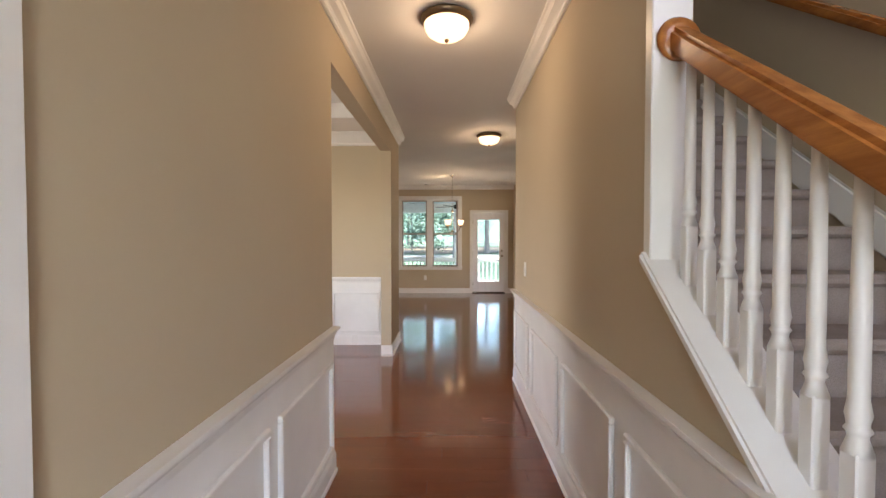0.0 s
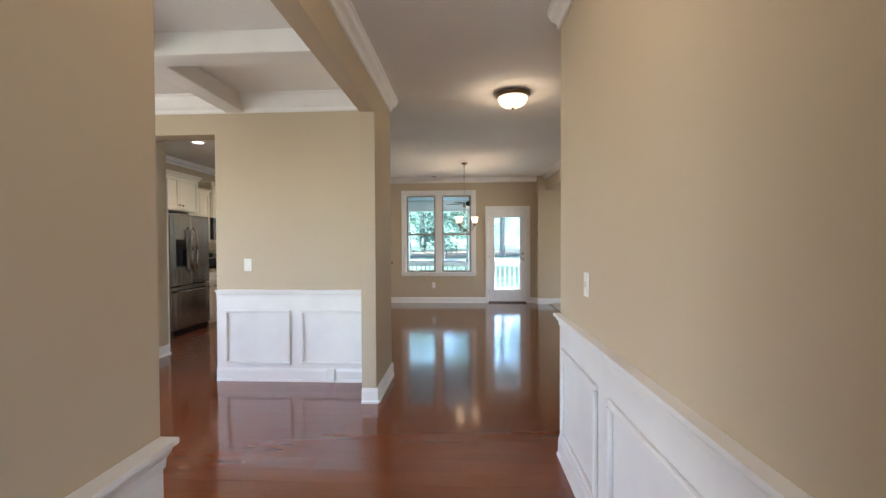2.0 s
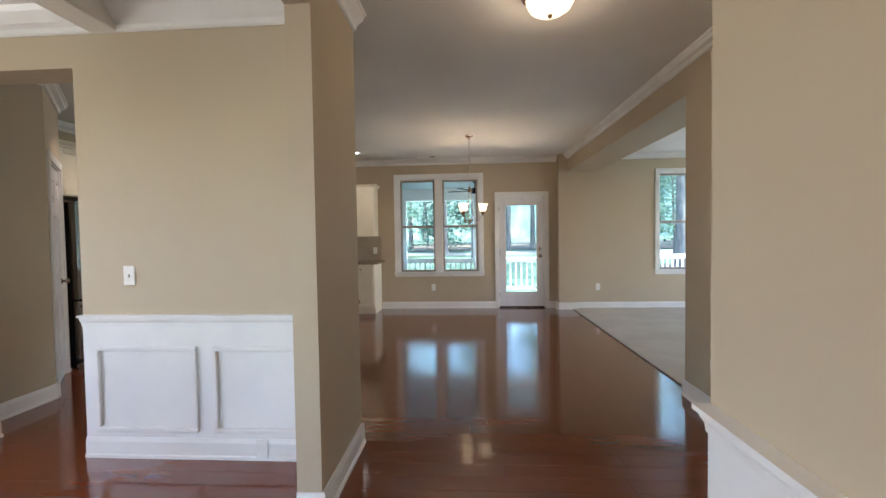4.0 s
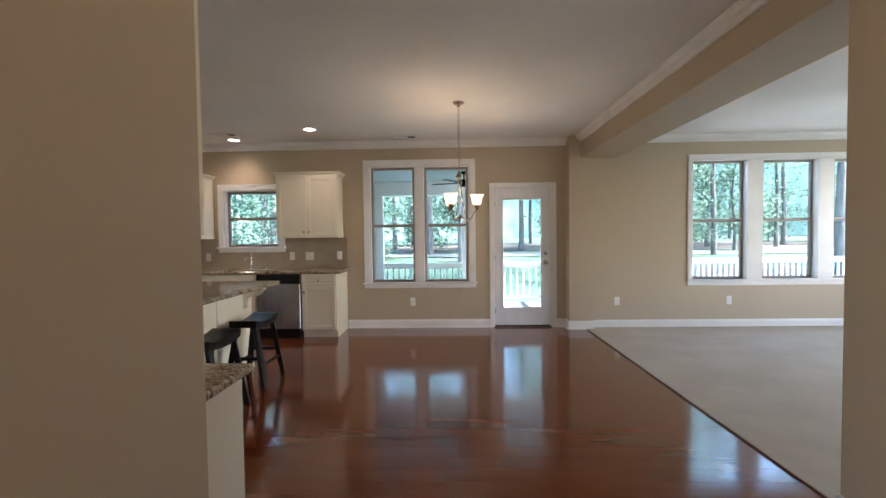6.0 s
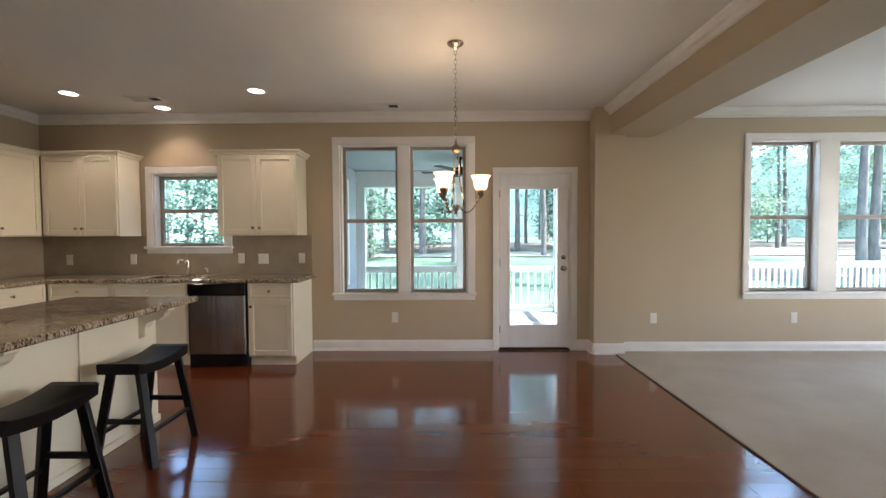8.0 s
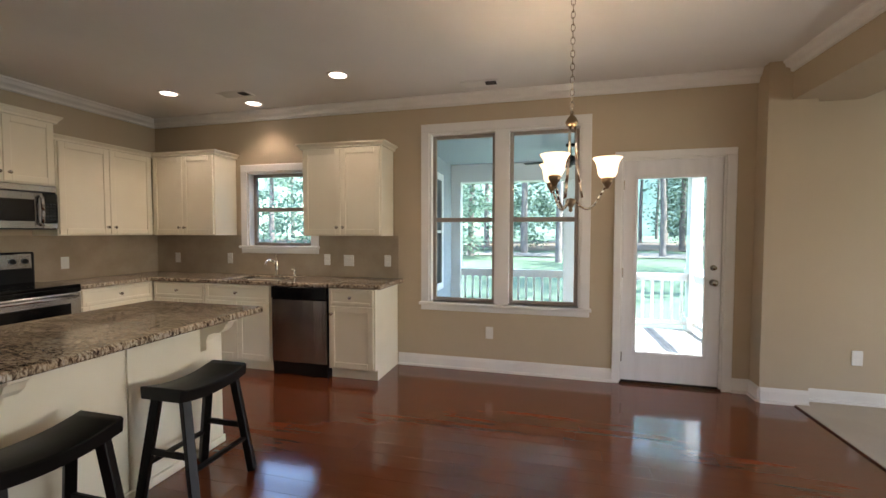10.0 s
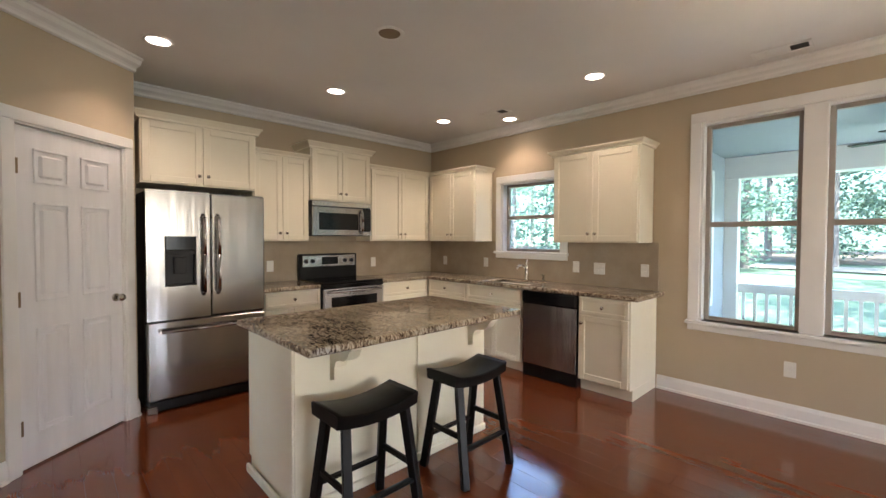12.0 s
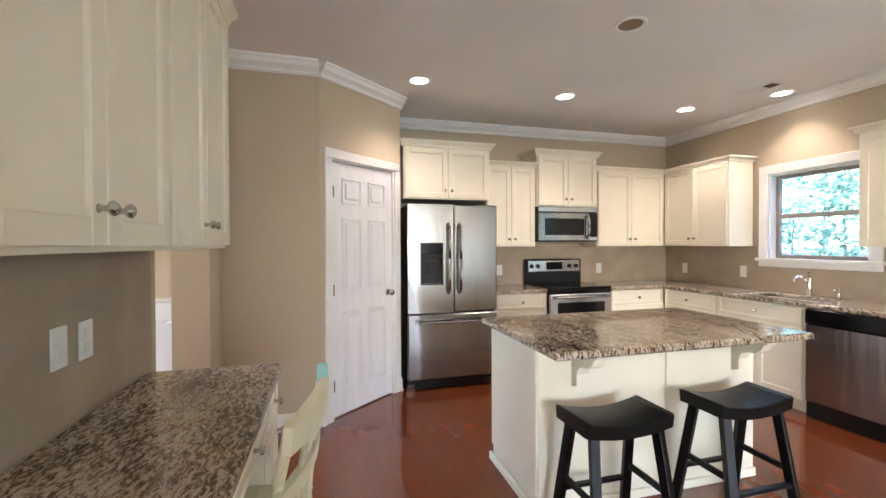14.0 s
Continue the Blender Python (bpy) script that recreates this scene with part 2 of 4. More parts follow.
def wall(name, axis, face, back, a0, a1, z0, z1, openings=(), label="beige painted plaster wall"):
    """A wall along axis, between face and back across it, with rectangular openings (a, b, bottom, top)."""
    lo, hi = sorted((face, back))
    items, cur = [], a0

    def put(u0, u1, w0, w1):
        if u1 - u0 > 1e-4 and w1 - w0 > 1e-4:
            items.append((lo, hi, u0, u1, w0, w1) if axis == "y" else (u0, u1, lo, hi, w0, w1))
    for a, b, w0, w1 in sorted(openings):
        put(cur, a, z0, z1)
        put(a, b, z0, w0)
        put(a, b, w1, z1)
        cur = b
    put(cur, a1, z0, z1)
    return structure(boxes(name, WALL, items), label, "wall")


def crown(name, axis, face, out, a0, a1, top, size=0.085):
    d = out
    sec = [(face, top), (face + d * size, top), (face + d * size, top - 0.015), (face + d * size * 0.86, top - 0.022), (face + d * size * 0.72, top - 0.05), (face + d * size * 0.38, top - size * 0.78),
           (face + d * 0.022, top - size * 0.92), (face + d * 0.022, top - size * 1.12), (face + d * 0.012, top - size * 1.2), (face, top - size * 1.2)]
    return structure(prism(name, TRIM, sec, axis, a0, a1), "white painted crown moulding below the ceiling", "crown moulding")


def baseboard(axis, face, out, a0, a1, h=0.125, z=0.0):
    sec = [(face, z), (face + out * 0.028, z), (face + out * 0.028, z + 0.018), (face + out * 0.016, z + 0.024), (face + out * 0.016, z + h - 0.03), (face + out * 0.009, z + h - 0.012), (face + out * 0.005, z + h), (face, z + h)]
    return structure(prism("baseboard", TRIM, sec, axis, a0, a1), "white painted baseboard along the wall", "baseboard")


def wainscot(name, axis, face, out, a0, a1, panels, top=0.875):
    """White panelled dado: sheet, chair rail, base and raised frames; panels are (from, to) along the wall."""
    root = structure(thing(name, "white painted panelled wainscot with chair rail", "wainscot"))
    d = out
    rail = [(face, top - 0.075), (face + d * 0.012, top - 0.075), (face + d * 0.016, top - 0.05), (face + d * 0.028, top - 0.035), (face + d * 0.032, top - 0.018), (face + d * 0.048, top - 0.014), (face + d * 0.048, top), (face, top)]
    prism("chair_rail", TRIM, rail, axis, a0, a1, root)
    sec = [(face, 0), (face + d * 0.026, 0), (face + d * 0.026, 0.018), (face + d * 0.018, 0.024), (face + d * 0.018, 0.10), (face + d * 0.010, 0.125), (face, 0.125)]
    prism("base_board", TRIM, sec, axis, a0, a1, root)
    sheet = sorted((face, face + d * 0.006))
    it = (sheet[0], sheet[1], a0, a1, 0.125, top - 0.075) if axis == "y" else (a0, a1, sheet[0], sheet[1], 0.125, top - 0.075)
    boxes("backing_sheet", TRIM, [it], parent=root)
    for p0, p1 in panels:
        bm = bmesh.new()
        b0, b1, w, z0, z1 = face + d * 0.006, face + d * 0.028, 0.028, 0.165, top - 0.195
        lo, hi = sorted((b0, b1))
        for u0, u1, v0, v1 in ((p0, p1, z0, z0 + w), (p0, p1, z1 - w, z1), (p0, p0 + w, z0 + w, z1 - w), (p1 - w, p1, z0 + w, z1 - w)):
            if axis == "y":
                box(bm, lo, hi, u0, u1, v0, v1, bev=0.005)
            else:
                box(bm, u0, u1, lo, hi, v0, v1, bev=0.005)
        ob_from(bm, "panel_moulding", TRIM, root)
    return root


# ---- setting ----
HL, HR, YB, YL, CZ = -0.656, 0.684, 10.65, 10.57, 2.755
XK, XB, XC, XD = -4.74, 1.825, 1.91, 2.0
wall("wall_back", "x", YB, YB + 0.16, XK - 0.16, XC, 0, CZ, [(-3.41, -2.58, 1.235, 2.075), (-1.225, 0.255, 0.68, 2.40), (0.605, 1.445, 0, 2.065)])
wall("wall_living_back", "x", YL, YL + 0.16, XC, 7.6, 0, CZ, [(3.43, 6.16, 0.69, 2.41)])
wall("wall_beam_post", "x", 10.47, YL + 0.08, 1.66, XD, 0, CZ)
wall("wall_kitchen_side", "y", XK, XK - 0.16, 6.0, YB, 0, CZ)
wall("wall_hall_opening", "y", HL, -0.778, -1.5, 5.62, 0, CZ, [(2.43, 4.886, 0, 2.425)])
wall("wall_dining_back", "x", 5.40, 5.62, -4.95, -0.778, 0, CZ, [(-3.20, -2.335, 0, 2.40)])
wall("wall_passage", "y", -3.50, -3.62, 5.62, 6.30, 0, CZ)
wall("wall_dining_side", "y", -4.80, -4.95, 1.0, 5.40, 0, CZ, [(1.7, 3.9, 0.95, 2.35)])
wall("wall_dining_front", "x", 1.15, 1.0, -4.80, -0.778, 0, CZ, [(-3.7, -1.9, 0.7, 2.3)])
wall("wall_hall_stair", "y", HR, HR + 0.12, 1.36, 4.09, 0, CZ)
wall("wall_understair_end", "x", 4.09, 3.97, HR + 0.12, XC, 0, CZ)
wall("wall_living_side", "y", XB, XD, 4.09, 6.48, 0, CZ)
wall("wall_stair_side", "y", 1.78, 1.92, -1.5, 3.97, 0, 4.6)
# the high opening is invented, out of view, for the stairwell fill lamp
wall("wall_front", "x", -1.35, -1.5, -0.65, 1.78, 0, 4.6, [(-0.25, 0.95, 0, 2.4), (1.0, 1.7, 2.7, 4.2)])
# the opening is out of view, assumed to admit fill light
wall("wall_living_far", "y", 7.6, 7.76, 4.0, YL, 0, CZ, [(5.6, 9.6, 0.6, 2.4)])
wall("wall_living_near", "x", 4.1, 3.95, XC, 7.6, 0, CZ)
diag = pose(-3.50, 6.30, 0, 0, 0, math.degrees(math.atan2(0.72, -0.62)))
DL = math.hypot(0.72, 0.62)
bm = bmesh.new()
for it in ((0, 0.10, -0.0, 0.1, 0, CZ), (0.85, DL, 0, 0.1, 0, CZ), (0.10, 0.85, 0, 0.1, 2.07, CZ)):
    box(bm, *it)
w = ob_from(bm, "wall_pantry", WALL)
w.matrix_world = diag
structure(w, "beige painted angled pantry wall", "wall")
wall("wall_fridge_side", "x", 7.02, 6.90, XK, -4.12, 0, CZ)
beam = structure(boxes("beam", WALL, [(XB, 2.34, 6.48, YL, 2.445, CZ)]), "beige painted dropped beam between rooms", "beam")
cel = structure(boxes("ceiling", CEIL, [(-5.0, 7.76, 4.0, 10.8, CZ, CZ + 0.1), (-5.0, HR + 0.12, -1.5, 4.0, CZ, CZ + 0.1), (HR, 2.0, 1.9, 4.0, 4.6, 4.7), (HR, 2.0, -1.5, 1.9, 4.6, 4.7)]), "off-white painted flat ceiling", "ceiling")
boxes("wall_stair_upper", WALL, [(HR, HR + 0.12, -1.5, 4.0, CZ + 0.1, 4.6), (HR + 0.12, 1.78, 3.97, 4.09, CZ, 4.6)])
structure(bpy.data.objects["wall_stair_upper"], "beige painted upper stairwell wall", "wall")
structure(boxes("floor", JOINT, [(-4.9, XC - 0.005, -1.5, 10.8, -0.12, -0.0065)]), "dark subfloor under cherry planks", "floor")
structure(boxes("carpet", CARPET, [(XC - 0.005, 7.7, 3.95, YL, -0.12, 0.014)]), "beige cut-pile wall-to-wall carpet", "carpet")
structure(boxes("trim_threshold", JOINT, [(XC - 0.014, XC - 0.004, 6.51, 10.47, -0.004, 0.010)], bev=0.003), "dark wood strip between planks and carpet", "threshold")

crown("crown_back", "x", YB, -1, XK, 1.66, CZ)
crown("crown_kitchen", "y", XK, 1, 7.02, YB, CZ)
crown("crown_beam", "y", XB, -1, 4.09, 10.47, CZ, 0.075)
crown("crown_hall_left", "y", HL, 1, -1.3, 5.62, CZ)
crown("crown_hall_right", "y", HR, -1, 1.36, 4.09, CZ)
crown("crown_living", "x", YL, -1, XC, 7.6, CZ)
crown("crown_understair", "x", 4.09, 1, HR, XB, CZ)
crown("crown_passage", "y", -3.50, 1, 5.62, 6.30, CZ)
crown("crown_desk", "x", 5.62, 1, -3.5, HL, CZ)
cr = crown("crown_pantry", "x", 0.0, -1, 0, DL, CZ)
cr.matrix_world = diag
baseboard("x", YB, -1, -1.56, 0.55)
baseboard("x", YB, -1, 1.52, 1.66)
baseboard("y", 1.66, -1, 10.47, YB)
baseboard("x", 10.47, -1, 1.66, XD)
baseboard("x", YL, -1, XC, 7.6, 0.105, 0.012)
baseboard("y", XB, -1, 4.09, 6.48)
baseboard("x", 6.48, 1, XB - 0.016, XD)
baseboard("y", HL, 1, 4.886, 5.62)
baseboard("x", 4.886, -1, -0.778, HL + 0.016)
baseboard("x", 5.62, 1, -0.72, HL + 0.016)
baseboard("y", -3.50, 1, 5.62, 6.30)
baseboard("y", -3.20, 1, 5.40, 5.62)
baseboard("x", 4.09, 1, HR, XB)
for a, b in ((0, 0.04), (0.91, DL)):
    q = baseboard("x", 0.0, -1, a, b)
    q.matrix_world = diag
wainscot("wainscot_hall_left", "y", HL, 1, 0.645, 2.43, [(0.78, 1.52), (1.62, 2.36)], 0.872)
wainscot("wainscot_hall_right", "y", HR, -1, -0.6, 4.09, [(-0.3, 0.52), (0.64, 1.46), (1.58, 2.31), (2.42, 3.18), (3.34, 4.0)], top=0.895)
wainscot("wainscot_dining_back", "x", 5.40, -1, -2.335, -0.778, [(-2.25, -1.60), (-1.50, -0.88)], 0.89)
wainscot("wainscot_dining_corner", "x", 5.40, -1, -4.80, -3.20, [(-4.70, -4.02), (-3.95, -3.28)], 0.89)
wainscot("wainscot_dining_side", "y", -4.80, 1, 1.15, 5.40, [(1.3, 2.2), (2.3, 3.2), (3.3, 4.2), (4.3, 5.2)])


# ---- coffered dining ceiling ----
cof = structure(thing("ceiling_coffers", "white painted coffered ceiling beams with crown", "coffered ceiling"))
for y in (2.3, 4.25):
    boxes("coffer_beam", TRIM, [(-4.8, -0.778, y - 0.09, y + 0.09, 2.60, CZ)], bev=0.006, parent=cof)
for x in (-3.34, -2.12):
    boxes("coffer_beam", TRIM, [(x - 0.09, x + 0.09, 1.15, 5.40, 2.602, CZ - 0.002)], bev=0.006, parent=cof)
for face, out in ((5.40, -1), (1.15, 1)):
    crown("trim_dining", "x", face, out, -4.8, -0.778, CZ, 0.13)
crown("trim_dining", "y", -4.80, 1, 1.15, 5.40, CZ, 0.13)
crown("trim_dining", "y", -0.778, -1, 1.15, 5.40, CZ, 0.13)


# ---- windows and outer door ----
def sash_unit(root, x0, x1, z0, z1, y, meet):
    """One double-hung unit: taupe frame, two sashes and panes."""
    w, d = 0.035, 0.045
    boxes("frame", FRAMEM, [(x0, x0 + w, y, y + d, z0, z1), (x1 - w, x1, y, y + d, z0, z1), (x0 + w, x1 - w, y, y + d, z0, z0 + w), (x0 + w, x1 - w, y, y + d, z1 - w, z1),
                            (x0 + w, x1 - w, y - 0.004, y + d, meet - 0.022, meet + 0.022)], bev=0.004, parent=root)
    boxes("sash_lock", FRAMEM, [((x0 + x1) / 2 - 0.025, (x0 + x1) / 2 + 0.025, y - 0.016, y - 0.004, meet + 0.002, meet + 0.02)], bev=0.003, parent=root)
    for a, b in ((z0 + w, meet - 0.022), (meet + 0.022, z1 - w)):
        p = boxes("pane", GLASS, [(x0 + w, x1 - w, y + 0.02, y + 0.024, a, b)], parent=root)
        p.visible_shadow = False


def window(name, wallface, x0, x1, z0, z1, units, meet, sill=True, cw=0.085):
    """White casing, stool and apron round a wall opening; units are x ranges, white mullions between."""
    root = structure(thing(name, "white cased double-hung window with taupe sashes", "window"))
    f = wallface
    boxes("casing", TRIM, [(x0 - cw, x0, f - 0.02, f, z0, z1), (x1, x1 + cw, f - 0.02, f, z0, z1), (x0 - cw, x1 + cw, f - 0.02, f, z1, z1 + cw)], bev=0.004, parent=root)
    boxes("stool", TRIM, [(x0 - cw - 0.015, x1 + cw + 0.015, f - 0.05, f + 0.10, z0 - 0.03, z0)], bev=0.005, parent=root)
    boxes("apron", TRIM, [(x0 - cw, x1 + cw, f - 0.018, f, z0 - 0.085, z0 - 0.03)], bev=0.004, parent=root)
    t = 0.018
    boxes("jamb", TRIM, [(x0, x0 + t, f, f + 0.11, z0, z1), (x1 - t, x1, f, f + 0.11, z0, z1), (x0 + t, x1 - t, f, f + 0.11, z1 - t, z1)], parent=root)
    prev = None
    for a, b in units:
        if prev is not None:
            boxes("mullion", TRIM, [(prev, a, f - 0.018, f + 0.11, z0, z1 - t)], bev=0.004, parent=root)
        sash_unit(root, max(a, x0 + t), min(b, x1 - t), z0, z1 - t, f + 0.075, meet)
        prev = b
    return root


window("window_dining", YB, -1.225, 0.255, 0.68, 2.40, [(-1.225, -0.555), (-0.415, 0.255)], 1.52)
window("window_kitchen", YB, -3.41, -2.58, 1.235, 2.075, [(-3.41, -2.58)], 1.65)
window("window_living", YL, 3.43, 6.16, 0.69, 2.41, [(3.43, 4.20), (4.42, 5.18), (5.40, 6.16)], 1.535, cw=0.065)
# front window is out of view, assumed as a dining room light source
window("window_front", 1.0, -3.7, -1.9, 0.7, 2.3, [(-3.7, -2.85), (-2.75, -1.9)], 1.5)

dr = structure(thing("door_1", "white full-glass exterior door, closed, with satin hardware", "door"))
boxes("casing", TRIM, [(0.545, 0.607, YB - 0.02, YB, 0, 2.063), (1.443, 1.52, YB - 0.02, YB, 0, 2.063), (0.545, 1.52, YB - 0.02, YB, 2.063, 2.125)], bev=0.004, parent=dr)
boxes("jamb", TRIM, [(0.605, 0.622, YB, YB + 0.16, 0, 2.065), (1.428, 1.445, YB, YB + 0.16, 0, 2.065), (0.622, 1.428, YB, YB + 0.16, 2.05, 2.065)], parent=dr)
X0, X1, G0, G1, GZ0, GZ1, DY = 0.626, 1.424, 0.740, 1.305, 0.29, 1.885, YB + 0.012
boxes("slab", DOORW, [(X0, G0, DY, DY + 0.045, 0.03, 2.045), (G1, X1, DY, DY + 0.045, 0.03, 2.045), (G0, G1, DY, DY + 0.045, 0.03, GZ0), (G0, G1, DY, DY + 0.045, GZ1, 2.045)], bev=0.002, parent=dr)
b = 0.022
boxes("glazing_bead", DOORW, [(G0 - b, G0 + 0.006, DY - 0.01, DY + 0.004, GZ0 - b, GZ1 + b), (G1 - 0.006, G1 + b, DY - 0.01, DY + 0.004, GZ0 - b, GZ1 + b), (G0, G1, DY - 0.01, DY + 0.004, GZ0 - b, GZ0 + 0.006), (G0, G1, DY - 0.01, DY + 0.004, GZ1 - 0.006, GZ1 + b)], bev=0.004, parent=dr)
p = boxes("pane", GLASS, [(G0, G1, DY + 0.02, DY + 0.025, GZ0, GZ1)], parent=dr)
p.visible_shadow = False
bm = bmesh.new()
for z, r in ((1.085, 0.026), (0.955, 0.031)):
    tube(bm, (1.365, DY, z), (1.365, DY - 0.012, z), r, r * 0.9, 16)
    tube(bm, (1.365, DY - 0.012, z), (1.365, DY - 0.04, z), 0.011, 0.011, 12)
    turned(bm, [(0.012, 0), (0.026, 0.008), (0.029, 0.02), (0.022, 0.032), (0.0, 0.036)], m=Matrix.Translation((1.365, DY - 0.035, z)) @ pose(0, 0, 0, 90) if z < 1 else Matrix.Translation((1.365, DY - 0.02, z)) @ pose(0, 0, 0, 90) @ Matrix.Scale(0.7, 4))
ob_from(bm, "handle", CHROME, dr)
boxes("sweep", BLACKMAT, [(X0, X1, DY - 0.002, DY + 0.04, 0.008, 0.03)], parent=dr)
boxes("hinge", CHROME, [(0.614, 0.632, DY - 0.008, DY, z, z + 0.09) for z in (0.2, 0.98, 1.78)], bev=0.002, parent=dr)
boxes("sill", STEEL, [(0.605, 1.445, YB - 0.01, YB + 0.2, 0.0, 0.018)], parent=dr)

# unseen front entry behind the walk: white door, glass lite, added area lamp
fd = structure(thing("door_front", "white front door with large glass lite, closed", "door"))
boxes("slab", DOORW, [(-0.25, -0.02, -1.44, -1.395, 0, 2.4), (0.72, 0.95, -1.44, -1.395, 0, 2.4), (-0.02, 0.72, -1.44, -1.395, 0, 0.3), (-0.02, 0.72, -1.44, -1.395, 2.1, 2.4)], parent=fd)
boxes("pane", GLASS, [(-0.02, 0.72, -1.42, -1.414, 0.3, 2.1)], parent=fd)
# added area lamp before the pane, stands in for daylight into the hall
lamp("daylight_front_door", "AREA", look((0.35, -1.39, 1.3), (0.35, 2, 1.2)), FRONT_W * 0.7, DAY, size=0.7, size_y=1.7)
# added fill lamp, lifts the dark stairwell from an unseen high opening
lamp("fill_stair_upper", "AREA", look((1.35, -1.42, 3.45), (1.35, 2, 2.2)), FRONT_W * 0.5, DAY, size=0.66, size_y=1.4)
SUNNY = (1.0, 0.94, 0.86)
# weak fill lamp added at the unseen front opening of the dining room
lamp("fill_dining_front", "AREA", look((-2.8, 1.06, 1.5), (-2.8, 4, 1.2)), FRONT_W * 0.3, SUNNY, size=1.7, size_y=1.5)
lamp("daylight_dining_side_window", "AREA", look((-4.86, 2.8, 1.65), (0, 2.8, 3.4)), FRONT_W * 1.7, SUNNY, size=2.15, size_y=1.35)
# added cool fill at the unseen side opening, brightens living room and kitchen
lamp("fill_living_side", "AREA", look((7.66, 7.6, 1.5), (0, 7.6, 1.2)), LIVING_W, DAY, size=3.9, size_y=1.7)
# unseen overhang, added only to stop direct sun at the side opening
structure(boxes("roof_eave", SIDING, [(7.76, 9.9, 3.9, 10.9, 2.45, 2.6)]), "pale slab added out of view to keep sun off the side opening", "eave")
sd = structure(boxes("trim_entry", TRIM, [(HL, HL + 0.02, 0.50, 0.645, 0, 2.2)], bev=0.004), "white painted casing beside the entry", "casing")


# ---- pantry door ----
pd = structure(thing("door_pantry", "white six-panel pantry door, closed, with satin knob", "door"))
bm = bmesh.new()
box(bm, 0.128, 0.832, 0.012, 0.05, 0.012, 2.045, bev=0.002)
ob_from(bm, "slab", DOORW, pd)
bm = bmesh.new()
for u0, u1 in ((0.225, 0.44), (0.52, 0.735)):
    for z0, z1 in ((0.20, 0.84), (1.0, 1.60), (1.715, 1.925)):
        g = 0.016
        for it in ((u0, u1, -0.001, 0.012, z0, z0 + g), (u0, u1, -0.001, 0.012, z1 - g, z1), (u0, u0 + g, -0.001, 0.012, z0 + g, z1 - g), (u1 - g, u1, -0.001, 0.012, z0 + g, z1 - g)):
            box(bm, *it, bev=0.004)
        box(bm, u0 + 0.035, u1 - 0.035, -0.002, 0.026, z0 + 0.035, z1 - 0.035, bev=0.0125)
ob_from(bm, "door_panel", DOORW, pd)
boxes("casing", TRIM, [(0.04, 0.112, -0.02, 0, 0, 2.06), (0.848, 0.92, -0.02, 0, 0, 2.06), (0.04, 0.92, -0.02, 0, 2.06, 2.135)], bev=0.004, parent=pd)
boxes("jamb", TRIM, [(0.10, 0.125, -0.004, 0.1, 0, 2.07), (0.835, 0.85, -0.004, 0.1, 0, 2.07), (0.125, 0.835, -0.004, 0.1, 2.05, 2.07)], parent=pd)
boxes("hinge", BRASS, [(0.118, 0.136, -0.006, 0.012, z, z + 0.09) for z in (0.22, 0.98, 1.76)], bev=0.002, parent=pd)
bm = bmesh.new()
tube(bm, (0.775, 0.012, 0.95), (0.775, 0.0, 0.95), 0.03, 0.027, 16)
turned(bm, [(0.011, 0), (0.011, 0.02), (0.026, 0.03), (0.029, 0.045), (0.02, 0.058), (0, 0.06)], m=Matrix.Translation((0.775, 0.004, 0.95)) @ pose(0, 0, 0, 90))
ob_from(bm, "knob", CHROME, pd)
pd.matrix_world = diag


# ---- stair ----
SL, CY, CAPZ = 0.79, 1.35, 1.345
st = structure(thing("stair", "carpeted staircase with white balustrade and oak rail", "staircase"))
for i in range(15):
    y0, z1 = 0.15 + i * 0.228, (i + 1) * 0.18
    bm = bmesh.new()
    box(bm, HR + 0.12, 1.775, y0 - 0.028, y0 + 0.230, z1 - 0.045, z1, bev=0.014)
    box(bm, HR + 0.12, 1.775, y0, y0 + 0.228, max(0, z1 - 0.26), z1 - 0.045)
    ob_from(bm, "step", STAIRCARPET, st)


def sloped(name, mat, x0, x1, y0, y1, off, thick, parent):
    bm = bmesh.new()
    c = []
    for x in (x0, x1):
        for y, z in ((y0, CAPZ + SL * (y0 - CY) + off), (y1, CAPZ + SL * (y1 - CY) + off)):
            c += [bm.verts.new((x, y, z)), bm.verts.new((x, y, z - thick))]
    for q in ((0, 1, 3, 2), (4, 6, 7, 5), (0, 2, 6, 4), (1, 5, 7, 3), (0, 4, 5, 1), (2, 3, 7, 6)):
        bm.faces.new([c[i] for i in q])
    bmesh.ops.bevel(bm, geom=bm.edges[:], offset=min(0.012, thick * 0.2), segments=2, affect="EDGES")
    return ob_from(bm, name, mat, parent)


bm = bmesh.new()
lowy = CY - CAPZ / SL
va = [[bm.verts.new((x, y, z)) for y, z in ((lowy + 0.1, 0), (1.36, 0), (1.36, CAPZ - 0.04), (lowy + 0.1, 0.04))] for x in (HR, HR + 0.12)]
for i in range(4):
    bm.faces.new((va[0][i], va[0][(i + 1) % 4], va[1][(i + 1) % 4], va[1][i]))
bm.faces.new(va[0])
bm.faces.new(va[1][::-1])
structure(ob_from(bm, "wall_stair_knee", WALL), "beige painted sloping knee wall beside the stair", "wall")
sloped("cap", TRIM, HR - 0.025, HR + 0.165, lowy + 0.1, 1.358, 0.0, 0.04, st)
sloped("skirt_board", TRIM, 1.755, 1.779, -0.4, 2.9, -0.10, 0.18, st)
boxes("half_newel", TRIM, [(HR - 0.004, HR + 0.124, 1.322, 1.37, CAPZ - 0.06, CZ)], bev=0.004, parent=st)
RAILX = HR + 0.075
sloped("handrail", OAK, RAILX - 0.034, RAILX + 0.034, -0.5, 1.31, 0.74, 0.085, st)
